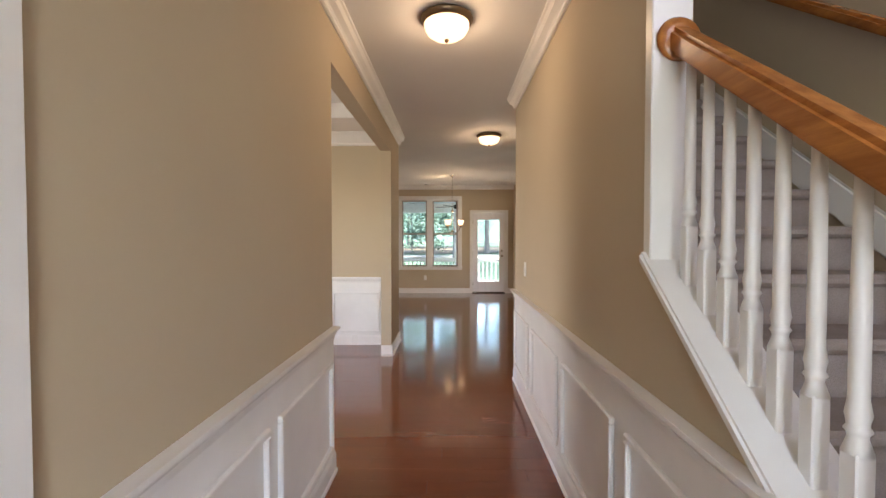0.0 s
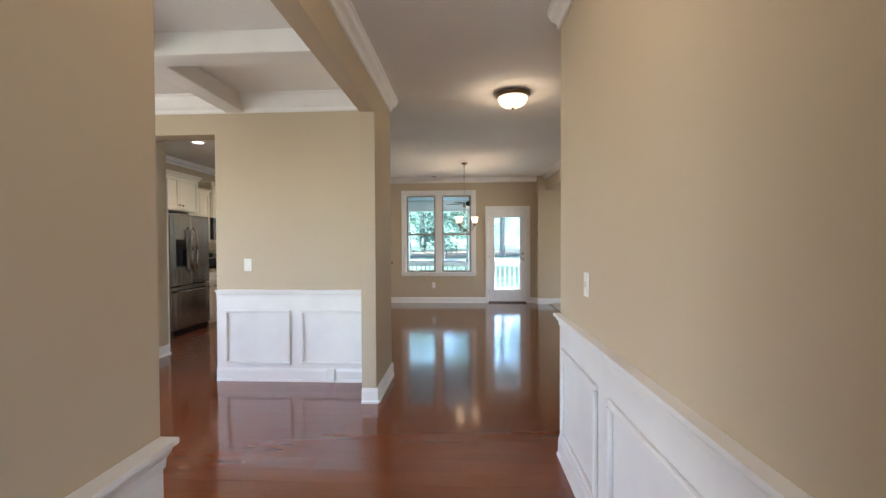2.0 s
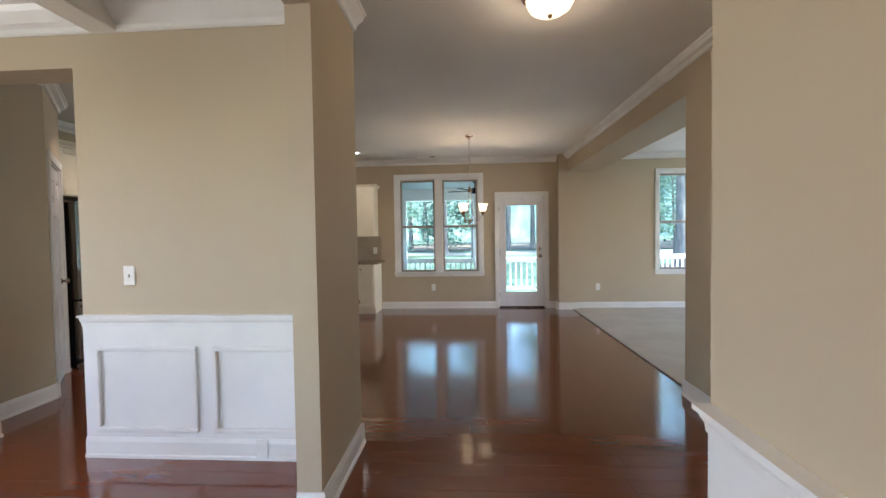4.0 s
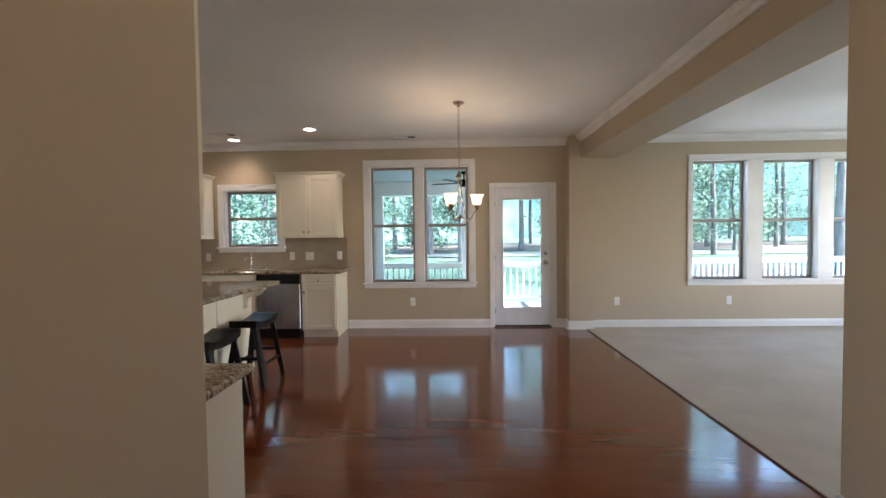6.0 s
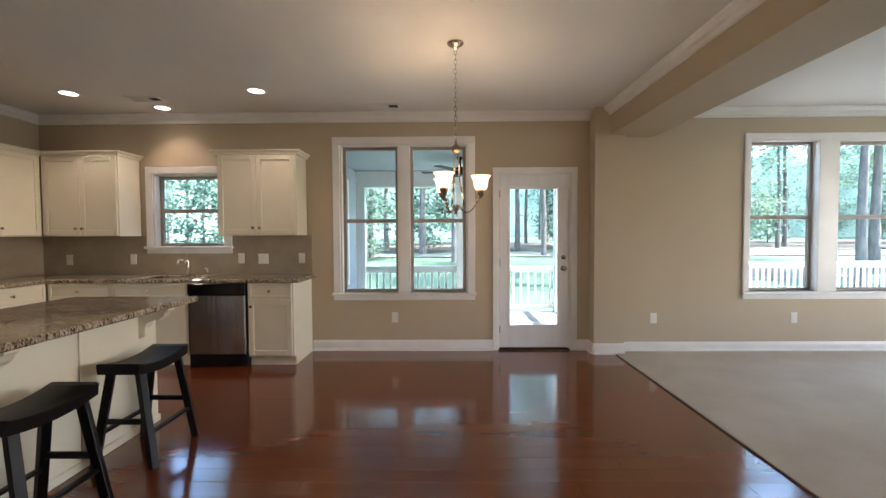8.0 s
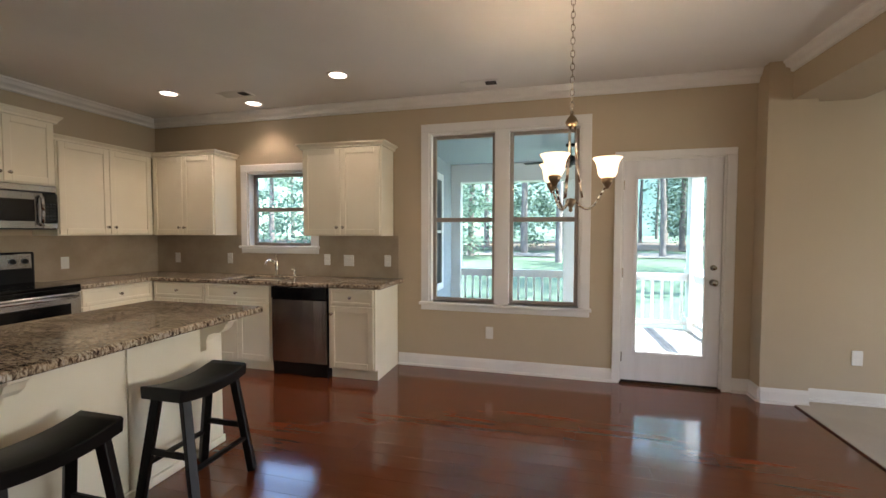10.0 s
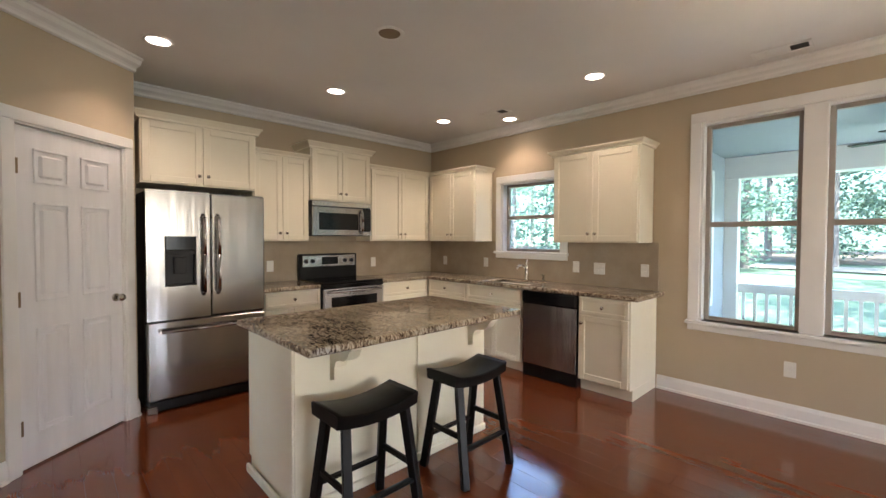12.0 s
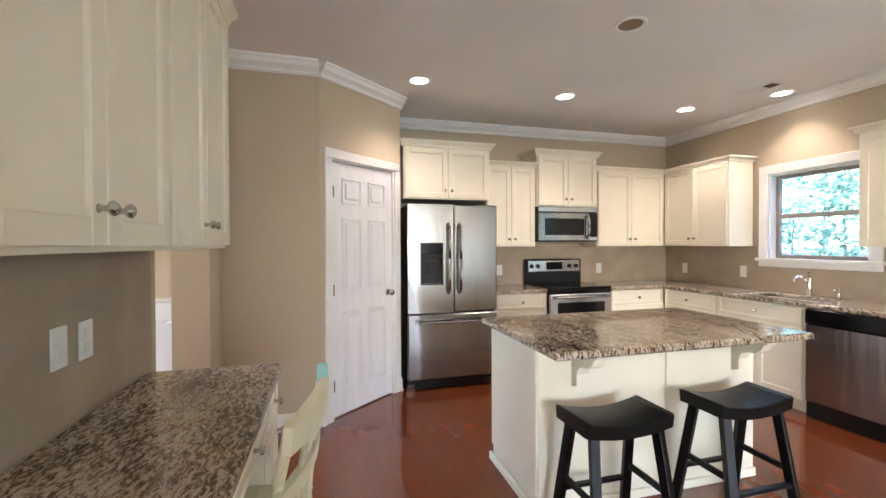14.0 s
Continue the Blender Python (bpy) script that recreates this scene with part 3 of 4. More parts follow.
sloped("handrail", OAK, 1.68, 1.745, -0.5, 2.6, 0.665, 0.06, st)
bm = bmesh.new()
turned(bm, [(0.0, 0), (0.062, 0), (0.07, 0.008), (0.062, 0.018), (0.04, 0.022), (0, 0.022)], m=Matrix.Translation((RAILX, 1.322, CAPZ + SL * (1.31 - CY) + 0.70)) @ pose(0, 0, 0, 90), n=24)
ob_from(bm, "rosette", OAK, st)
for i in range(14):
    y = 1.245 - i * 0.0875
    zb, zt = CAPZ + SL * (y - CY), CAPZ + SL * (y - CY) + 0.64
    bm = bmesh.new()
    box(bm, RAILX - 0.0175, RAILX + 0.0175, y - 0.0175, y + 0.0175, zb - 0.03, zb + 0.17, bev=0.003)
    turned(bm, [(0.0235, 0.165), (0.015, 0.192), (0.016, 0.20), (0.0205, 0.206), (0.016, 0.213), (0.017, 0.222), (0.0195, 0.235), (0.0155, 0.26), (0.0155, 0.40), (0.0125, 0.69)], at=(RAILX, y, zb), n=12)
    ob_from(bm, "baluster", TRIM, st)


# ---- ceiling lamps ----
def flush_lamp(x, y):
    e = thing("flush_ceiling_lamp", "bronze flush ceiling lamp with frosted glass bowl, lit", "ceiling lamp", Matrix.Translation((x, y, CZ)), "hall ceiling lamps")
    bm = bmesh.new()
    turned(bm, [(0.0, 0), (0.15, 0), (0.165, -0.012), (0.165, -0.022), (0.15, -0.035), (0.142, -0.045), (0.12, -0.045)], n=32)
    ob_from(bm, "pan", BRASS, e)
    bm = bmesh.new()
    turned(bm, [(0.14, -0.040), (0.137, -0.065), (0.12, -0.098), (0.085, -0.122), (0.04, -0.134), (0, -0.137)], n=32)
    s = ob_from(bm, "bowl", SHADE, e)
    s.visible_shadow = False
    bm = bmesh.new()
    turned(bm, [(0.012, -0.134), (0.014, -0.145), (0.008, -0.155), (0, -0.158)], n=12)
    ob_from(bm, "finial", BRASS, e)
    lamp("flush_lamp_light", "POINT", Matrix.Translation((x, y, CZ - 0.11)), FLUSH_W, WARM, radius=0.09)


flush_lamp(0.02, 2.58)
flush_lamp(0.55, 5.47)


def can_light(x, y, lit=True):
    e = thing("recessed_ceiling_light", "white recessed can light" + (", lit" if lit else ", switched off"), "ceiling light", Matrix.Translation((x, y, CZ)), "recessed ceiling lights")
    bm = bmesh.new()
    turned(bm, [(0.072, -0.003), (0.098, -0.002), (0.095, -0.009), (0.074, -0.008), (0.072, -0.003)], n=28)
    ob_from(bm, "trim_ring", PLATE, e)
    bm = bmesh.new()
    turned(bm, [(0.073, -0.0045), (0.04, -0.0042), (0.0, -0.004)], n=24)
    ob_from(bm, "lens", BULB if lit else BRASS, e)
    if lit:
        lamp("can_light", "SPOT", look((x, y, CZ - 0.02), (x, y, 0)), CAN_W, (1.0, 0.86, 0.70), spot=115, radius=0.06)


for x, y in ((-3.62, 7.10), (-3.65, 8.48), (-3.67, 9.88), (-3.08, 10.36), (-1.82, 9.86)):
    can_light(x, y)
can_light(-2.42, 8.19, False)
vent_x = ((-0.66, 10.36), (-3.05, 10.06))
for x, y in vent_x:
    e = thing("ceiling_vent", "white slotted ceiling air vent", "air vent", Matrix.Translation((x, y, CZ)), "ceiling vents")
    boxes("frame", PLATE, [(-0.17, 0.17, -0.075, -0.058, -0.012, -0.001), (-0.17, 0.17, 0.058, 0.075, -0.012, -0.001), (-0.17, -0.15, -0.058, 0.058, -0.012, -0.001), (0.15, 0.17, -0.058, 0.058, -0.012, -0.001)], bev=0.002, parent=e)
    boxes("slot_back", BLACKMAT, [(-0.15, 0.15, -0.058, 0.058, -0.004, -0.002)], parent=e)
    boxes("slat", PLATE, [(-0.15, 0.05, -0.05 + i * 0.022, -0.036 + i * 0.022, -0.010, -0.005) for i in range(5)], parent=e)

CZC = CZ + 0.075
ch = thing("chandelier", "brushed bronze three-arm chandelier with frosted bell shades, lit", "chandelier", Matrix.Translation((0.085, 8.91, -0.075)))
bm = bmesh.new()
turned(bm, [(0.0, CZC), (0.062, CZC), (0.062, CZC - 0.006), (0.045, CZC - 0.02), (0.018, CZC - 0.032), (0.008, CZC - 0.05), (0, CZC - 0.05)], n=24)
ob_from(bm, "canopy", CHROME, ch)
bm = bmesh.new()
k, z = 0, CZC - 0.05
while z > 2.12:
    a = 0.011
    q = pose(0, 0, 0, 0, 0, 90 * (k % 2))
    pts = [q @ Vector((a * math.cos(t), 0, z - 0.018 + 0.021 * math.sin(t))) for t in [i * math.pi / 4 for i in range(9)]]
    pipe(bm, pts, 0.0026, 6)
    z -= 0.034
    k += 1
ob_from(bm, "chain", CHROME, ch)
bm = bmesh.new()
turned(bm, [(0.0, 2.125), (0.012, 2.115), (0.008, 2.10), (0.022, 2.085), (0.034, 2.06), (0.03, 2.045), (0.012, 2.03), (0, 2.03)], n=20)
ob_from(bm, "hub", BRASS, ch)
bm = bmesh.new()
turned(bm, [(0, 1.655), (0.022, 1.65), (0.028, 1.635), (0.018, 1.615), (0.008, 1.60), (0.012, 1.59), (0, 1.575)], n=16)
ob_from(bm, "lower_hub", BRASS, ch)
for k in range(3):
    ang = math.radians(2 + 120 * k)
    d = Vector((math.cos(ang), math.sin(ang), 0))
    bm = bmesh.new()
    pipe(bm, [d * 0.018 + Vector((0, 0, 2.05)), d * 0.026 + Vector((0, 0, 1.86)), d * 0.045 + Vector((0, 0, 1.74)), d * 0.06 + Vector((0, 0, 1.655))], 0.006, 8)
    pts = []
    for i in range(11):
        t = i / 10
        pts.append(d * (0.02 + 0.165 * t) + Vector((0, 0, 1.645 - 0.055 * math.sin(math.pi * min(1, t * 1.15)) + 0.075 * t ** 3)))
    pipe(bm, pts, 0.0065, 8)
    ob_from(bm, "arm", CHROME, ch)
    c = d * 0.185
    bm = bmesh.new()
    turned(bm, [(0.008, 1.70), (0.013, 1.712), (0.026, 1.73), (0.032, 1.75), (0.027, 1.758), (0, 1.758)], at=c, n=18)
    ob_from(bm, "socket_cup", BRASS, ch)
    bm = bmesh.new()
    turned(bm, [(0.022, 1.757), (0.040, 1.765), (0.049, 1.785), (0.053, 1.815), (0.058, 1.838), (0.072, 1.860), (0.076, 1.864), (0.069, 1.860), (0.054, 1.838), (0.048, 1.81), (0.044, 1.785), (0.020, 1.764)], at=c, n=28)
    s = ob_from(bm, "shade", SHADE, ch)
    s.visible_shadow = False
    lamp("chandelier_light", "POINT", Matrix.Translation(Vector((0.085, 8.91, 1.71)) + c), CHAND_W, WARM, radius=0.04)


# ---- switches and outlets ----
def plate(x, y, z, turn, n=1, switch=False):
    """turn 0: faces -y; 90: faces +x; -90: faces -x; 180: faces +y."""
    e = thing("light_switch" if switch else "wall_outlet", "white plastic " + ("light switch plate on the wall" if switch else "outlet cover on the wall"), "switch" if switch else "outlet", pose(x, y, z, 0, 0, turn), "wall plates")
    w = 0.037 + 0.023 * (n - 1)
    boxes("cover", PLATE, [(-w, w, -0.007, 0, -0.06, 0.06)], bev=0.003, parent=e)
    for i in range(n):
        u = (i - (n - 1) / 2) * 0.046
        items = [(u - 0.006, u + 0.006, -0.016, -0.006, -0.012, 0.008)] if switch else [(u - 0.016, u + 0.016, -0.0095, -0.006, 0.008, 0.038), (u - 0.016, u + 0.016, -0.0095, -0.006, -0.038, -0.008)]
        for q in items:
            boxes("toggle" if switch else "socket", PLATE, [q], bev=0.002, parent=e)


for a in ((-2.39, YB - 0.008, 1.09, 0, 1), (-2.13, YB - 0.008, 1.085, 0, 2), (-1.68, YB - 0.008, 1.09, 0, 1), (-3.66, YB - 0.008, 1.085, 0, 1), (-4.42, YB - 0.008, 1.08, 0, 1), (-0.60, YB, 0.39, 0, 1), (2.37, YL, 0.39, 0, 1), (3.96, YL, 0.39, 0, 1),
          (XK + 0.008, 8.28, 1.08, 90, 1), (XK + 0.008, 9.62, 1.08, 90, 1), (XB, 6.08, 0.35, -90, 1), (-1.63, 5.628, 1.098, 180, 1), (-1.764, 5.628, 1.093, 180, 1), (-1.20, 5.372, 0.075, 0, 1)):
    plate(*a)
plate(HR, 3.53, 1.13, -90, 1, True)
plate(XB, 5.795, 1.155, -90, 2, True)
plate(-2.02, 5.40, 1.13, 0, 1, True)


# ---- kitchen cabinets ----
def shaker(parent, u0, u1, z0, z1, name="door", knob=None):
    """A recessed-panel front in the plane y = 0, facing -y, 20 mm proud."""
    g = 0.055 if z1 - z0 > 0.25 else 0.03
    bm = bmesh.new()
    for it in ((u0, u0 + g, z0, z1), (u1 - g, u1, z0, z1), (u0 + g, u1 - g, z0, z0 + g), (u0 + g, u1 - g, z1 - g, z1)):
        box(bm, it[0], it[1], -0.021, 0, it[2], it[3], bev=0.003)
    box(bm, u0 + g - 0.002, u1 - g + 0.002, -0.010, 0, z0 + g - 0.002, z1 - g + 0.002)
    d = ob_from(bm, name, CREAM, parent)
    if knob:
        bm = bmesh.new()
        turned(bm, [(0.009, 0), (0.006, 0.006), (0.006, 0.014), (0.014, 0.02), (0.0155, 0.026), (0.010, 0.032), (0, 0.033)], m=Matrix.Translation((knob[0], -0.021, knob[1])) @ pose(0, 0, 0, 90), n=14)
        tagged(ob_from(bm, "knob", CHROME, d), "satin nickel knob")
    return d


def upper(m, w, z0, z1, depth, top=0.06, label="cream painted wall cabinet with two panelled doors and knobs"):
    e = thing("wall_cabinet", label, "cabinet", m, "cream wall cabinets")
    boxes("body", CREAM, [(0, w, 0, depth, z0, z1)], bev=0.002, parent=e)
    t = 0.012
    shaker(e, t, w / 2 - 0.002, z0 + t, z1 - t, knob=(w / 2 - 0.035, z0 + 0.085))
    shaker(e, w / 2 + 0.002, w - t, z0 + t, z1 - t, knob=(w / 2 + 0.035, z0 + 0.085))
    bm = bmesh.new()
    prof = [(0.0, z1 - 0.005), (0.022, z1 - 0.005), (0.024, z1 + 0.012), (0.045, z1 + top * 0.7), (0.05, z1 + top * 0.75), (0.05, z1 + top), (0.0, z1 + top)]
    for i in range(len(prof)):
        prof[i] = (prof[i][0], prof[i][1])
    rings = []
    for ou, ov in ((-1, depth), (-1, 0), (1, 0), (1, depth)):
        ring = []
        for o, z in prof:
            x = -o if ou < 0 else w + o
            y = -o if ov == 0 else ov
            ring.append(bm.verts.new((x, y, z)))
        rings.append(ring)
    n = len(prof)
    for a, b2 in zip(rings, rings[1:]):
        for i in range(n):
            bm.faces.new((a[i], a[(i + 1) % n], b2[(i + 1) % n], b2[i]))
    bm.faces.new(rings[0])
    bm.faces.new(rings[-1][::-1])
    box(bm, 0, w, 0, depth, z1, z1 + top - 0.004)
    ob_from(bm, "cornice", CREAM, e)
    return e


def base_unit(m, w, depth=0.58, doors=2, drawer=1, h=0.87, knob_side=1, toe=True, label="cream painted base cabinet with drawer and panelled doors"):
    e = thing("base_cabinet", label, "cabinet", m, "cream base cabinets")
    boxes("body", CREAM, [(0, w, 0, depth, 0.10, h)], bev=0.002, parent=e)
    boxes("toe_kick", CREAM, [(0, w, 0.055 if toe else 0.0, depth, 0, 0.10)], parent=e)
    t = 0.012
    zt = h - t
    if drawer:
        n = drawer
        for i in range(n):
            a, b2 = t + i * (w - 2 * t) / n, t + (i + 1) * (w - 2 * t) / n
            shaker(e, a + 0.002, b2 - 0.002, h - 0.16, zt, "drawer_front", ((a + b2) / 2, h - 0.085))
        zt = h - 0.172
    for i in range(doors):
        a, b2 = t + i * (w - 2 * t) / doors, t + (i + 1) * (w - 2 * t) / doors
        ks = (b2 - 0.035 if (i == 0 and doors == 2) or (doors == 1 and knob_side > 0) else a + 0.035)
        shaker(e, a + 0.002, b2 - 0.002, 0.115, zt, knob=(ks, zt - 0.07))
    return e


def drawers(m, w, depth=0.58, h=0.87):
    e = thing("base_cabinet", "cream painted three-drawer base cabinet", "cabinet", m, "cream base cabinets")
    boxes("body", CREAM, [(0, w, 0, depth, 0.10, h)], bev=0.002, parent=e)
    boxes("toe_kick", CREAM, [(0, w, 0.055, depth, 0, 0.10)], parent=e)
    for z0, z1 in ((0.71, 0.858), (0.42, 0.70), (0.115, 0.41)):
        shaker(e, 0.014, w - 0.014, z0, z1, "drawer_front", (w / 2, (z0 + z1) / 2))
    return e


XF, YF = -4.15, 10.06     # fronts of the base cabinets
L = lambda x, y: pose(x, y, 0, 0, 0, 90)   # units on the side wall face +x
upper(L(-4.20, 7.06), 0.89, 1.83, 2.345, 0.52, label="cream painted cabinet above the refrigerator")
upper(L(-4.41, 7.99), 0.585, 1.355, 2.235, 0.32, 0.045)
upper(L(-4.37, 8.575), 0.755, 1.80, 2.37, 0.36, label="cream painted cabinet above the microwave")
upper(L(-4.41, 9.36), 0.94, 1.355, 2.235, 0.32, 0.045)
upper(pose(-4.40, 10.32, 0), 0.84, 1.355, 2.235, 0.32, 0.045)
upper(pose(-2.475, 10.32, 0), 0.86, 1.355, 2.235, 0.32, 0.045)
base_unit(L(XF, 7.99), 0.585, doors=2, drawer=1)
drawers(L(XF, 9.345), 0.712)
base_unit(pose(-4.12, YF, 0), 0.66, doors=2, drawer=1)
base_unit(pose(-3.45, YF, 0), 0.78, doors=2, drawer=1, label="cream painted sink base cabinet with panelled doors")
base_unit(pose(-2.045, YF, 0), 0.475, doors=1, drawer=1, knob_side=-1)
structure(boxes("backsplash", TILE, [(XK, XK + 0.008, 7.99, YB, 0.91, 1.357), (XK + 0.008, -3.50, YB - 0.008, YB, 0.91, 1.357), (-3.50, -2.49, YB - 0.008, YB, 0.91, 1.145), (-2.49, -1.56, YB - 0.008, YB, 0.91, 1.357),
                                (-2.27, HL - 0.07, 5.62, 5.628, 0.845, 1.372)]), "tan tiled backsplash above the counters", "backsplash")


def slab(name, items, label, z0=0.87, z1=0.91, cut=None):
    bm = bmesh.new()
    for x0, x1, y0, y1 in items:
        box(bm, x0, x1, y0, y1, z0, z1, bev=0.008)
    return tagged(ob_from(bm, name, GRANITE), label, "countertop")


slab("countertop", [(XK + 0.01, XF + 0.035, 7.98, 8.565)], "speckled brown granite countertop beside the range")
slab("countertop", [(XK + 0.01, XF + 0.035, 9.345, 10.03), (XK + 0.01, -3.27, 10.03, YB - 0.01), (-3.27, -2.65, 10.03, 10.14), (-3.27, -2.65, 10.50, YB - 0.01), (-2.65, -1.50, 10.03, YB - 0.01)], "speckled brown granite countertop with sink cutout")
sk = thing("kitchen_sink", "stainless steel undermount sink in the counter", "sink", Matrix.Translation((-2.96, 10.32, 0)))
boxes("basin", STEEL, [(-0.31, 0.31, -0.18, 0.18, 0.70, 0.708), (-0.31, -0.302, -0.18, 0.18, 0.708, 0.895), (0.302, 0.31, -0.18, 0.18, 0.708, 0.895), (-0.302, 0.302, -0.18, -0.172, 0.708, 0.895), (-0.302, 0.302, 0.172, 0.18, 0.708, 0.895)], parent=sk)
fc = thing("kitchen_faucet", "chrome single-handle kitchen faucet", "faucet", Matrix.Translation((-2.96, 10.54, 0.91)))
bm = bmesh.new()
turned(bm, [(0.03, 0), (0.03, 0.008), (0.02, 0.015), (0.018, 0.10), (0.021, 0.15), (0.017, 0.165), (0, 0.17)], n=16)
pipe(bm, [(0, 0, 0.11), (0, -0.06, 0.165), (0, -0.13, 0.18), (0, -0.17, 0.165), (0, -0.185, 0.135)], 0.012, 12)
ob_from(bm, "spout", CHROME, fc)
bm = bmesh.new()
pipe(bm, [(0, 0, 0.165), (0, -0.01, 0.2), (0, 0.01, 0.235)], 0.007, 8)
ob_from(bm, "lever", CHROME, fc)
sp = thing("soap_dispenser", "chrome soap dispenser beside the faucet", "soap dispenser", Matrix.Translation((-2.74, 10.55, 0.91)))
bm = bmesh.new()
turned(bm, [(0.02, 0), (0.018, 0.01), (0.011, 0.015), (0.011, 0.06), (0.014, 0.065), (0.012, 0.085), (0, 0.087)], n=14)
pipe(bm, [(0, 0, 0.078), (0, -0.05, 0.075)], 0.006, 8)
ob_from(bm, "pump", CHROME, sp)

dw = thing("dishwasher", "stainless steel dishwasher with black control panel", "dishwasher", pose(-2.655, YF, 0))
boxes("body", BLACKMAT, [(0, 0.60, 0.0, 0.56, 0.0, 0.868)], parent=dw)
boxes("front_panel", STEEL, [(0.004, 0.596, -0.028, 0, 0.13, 0.745)], bev=0.006, parent=dw)
boxes("control_panel", BLACK, [(0.002, 0.598, -0.034, 0, 0.75, 0.866)], bev=0.006, parent=dw)
boxes("kick_plate", BLACKMAT, [(0.0, 0.60, -0.006, 0.0, 0.005, 0.125)], bev=0.002, parent=dw)

rg = thing("range", "stainless steel electric range with black glass top", "stove", L(-4.13, 8.58))
boxes("body", BLACKMAT, [(0, 0.75, 0.0, 0.59, 0.02, 0.90)], parent=rg)
boxes("cooktop", BLACK, [(-0.002, 0.752, -0.03, 0.53, 0.90, 0.925)], bev=0.006, parent=rg)
boxes("oven_door", SILVER, [(0.005, 0.745, -0.04, 0, 0.23, 0.855)], bev=0.008, parent=rg)
boxes("oven_window", BLACK, [(0.09, 0.66, -0.044, -0.038, 0.38, 0.765)], bev=0.003, parent=rg)
boxes("drawer", STEEL, [(0.005, 0.745, -0.035, 0, 0.05, 0.22)], bev=0.006, parent=rg)
boxes("top_band", BLACK, [(0.0, 0.75, -0.035, 0, 0.86, 0.90)], bev=0.004, parent=rg)
bm = bmesh.new()
pipe(bm, [(0.06, -0.04, 0.815), (0.06, -0.085, 0.825), (0.69, -0.085, 0.825), (0.69, -0.04, 0.815)], 0.012, 10)
ob_from(bm, "handle", SILVER, rg)
bm = bmesh.new()
box(bm, 0.0, 0.75, 0.53, 0.595, 0.90, 1.205, bev=0.012)
ob_from(bm, "backguard", BLACKMAT, rg)
boxes("control_fascia", SILVER, [(0.03, 0.72, 0.52, 0.532, 1.055, 1.19)], bev=0.005, parent=rg)
boxes("clock_display", BLACK, [(0.27, 0.48, 0.514, 0.522, 1.08, 1.168)], bev=0.003, parent=rg)
for u in (0.075, 0.155, 0.575, 0.665):
    bm = bmesh.new()
    turned(bm, [(0.026, 0), (0.024, 0.012), (0.018, 0.022), (0, 0.022)], m=Matrix.Translation((u, 0.52, 1.122)) @ pose(0, 0, 0, 90), n=18)
    ob_from(bm, "control_knob", BLACKMAT, rg)

mw = thing("microwave", "stainless over-the-range microwave with dark window", "microwave", L(-4.335, 8.568))
boxes("body", BLACKMAT, [(0, 0.742, 0, 0.38, 1.412, 1.798)], bev=0.005, parent=mw)
boxes("door", STEEL, [(0.004, 0.075, -0.028, 0, 1.42, 1.728), (0.565, 0.625, -0.028, 0, 1.42, 1.728), (0.075, 0.565, -0.028, 0, 1.665, 1.728), (0.075, 0.565, -0.028, 0, 1.42, 1.482)], bev=0.003, parent=mw)
boxes("window", BLACK, [(0.073, 0.567, -0.024, -0.006, 1.48, 1.667)], bev=0.004, parent=mw)
boxes("control_panel", BLACK, [(0.629, 0.738, -0.028, 0, 1.47, 1.728)], bev=0.005, parent=mw)
boxes("lower_strip", SILVER, [(0.629, 0.738, -0.028, 0, 1.42, 1.467)], bev=0.004, parent=mw)
boxes("vent_grille", SILVER, [(0.004, 0.738, -0.024, 0, 1.734, 1.796)], bev=0.008, parent=mw)
boxes("buttons", BLACKMAT, [(0.645 + 0.028 * i, 0.662 + 0.028 * i, -0.030, -0.027, 1.50 + 0.026 * j, 1.512 + 0.026 * j) for i in range(3) for j in range(6)], parent=mw)
bm = bmesh.new()
pipe(bm, [(0.60, -0.028, 1.70), (0.60, -0.062, 1.685), (0.60, -0.07, 1.575), (0.60, -0.062, 1.465), (0.60, -0.028, 1.45)], 0.013, 10)
ob_from(bm, "handle", SILVER, mw)

fr = thing("refrigerator", "stainless steel french-door refrigerator with ice dispenser", "refrigerator", L(-4.10, 7.065))
W = 0.90
boxes("body", BLACKMAT, [(0.0, W, 0.0, 0.62, 0.03, 1.755)], bev=0.006, parent=fr)
bm = bmesh.new()
for a, b2, z0, z1 in ((0.004, 0.125, 0.735, 1.765), (0.345, W / 2 - 0.003, 0.735, 1.765), (0.125, 0.345, 0.735, 1.0), (0.125, 0.345, 1.40, 1.765)):
    box(bm, a, b2, -0.075, -0.004, z0, z1, bev=0.0)
ob_from(bm, "door", STEEL, fr)
boxes("door", STEEL, [(W / 2 + 0.003, W - 0.004, -0.075, -0.004, 0.735, 1.765)], bev=0.012, parent=fr)
boxes("freezer_drawer", STEEL, [(0.004, W - 0.004, -0.075, -0.004, 0.10, 0.725)], bev=0.012, parent=fr)
boxes("dispenser", BLACKMAT, [(0.125, 0.345, -0.02, -0.006, 1.0, 1.40), (0.125, 0.135, -0.078, -0.02, 1.0, 1.40), (0.335, 0.345, -0.078, -0.02, 1.0, 1.40), (0.135, 0.335, -0.078, -0.02, 1.0, 1.012)], bev=0.002, parent=fr)
boxes("dispenser_panel", BLACK, [(0.13, 0.34, -0.08, -0.02, 1.29, 1.40)], bev=0.004, parent=fr)
boxes("dispenser_shelf", BLACKMAT, [(0.135, 0.335, -0.078, -0.022, 1.255, 1.285), (0.19, 0.28, -0.06, -0.022, 1.10, 1.23)], bev=0.003, parent=fr)
boxes("grille", BLACKMAT, [(0.01, W - 0.01, -0.05, 0.0, 0.012, 0.09)], bev=0.004, parent=fr)
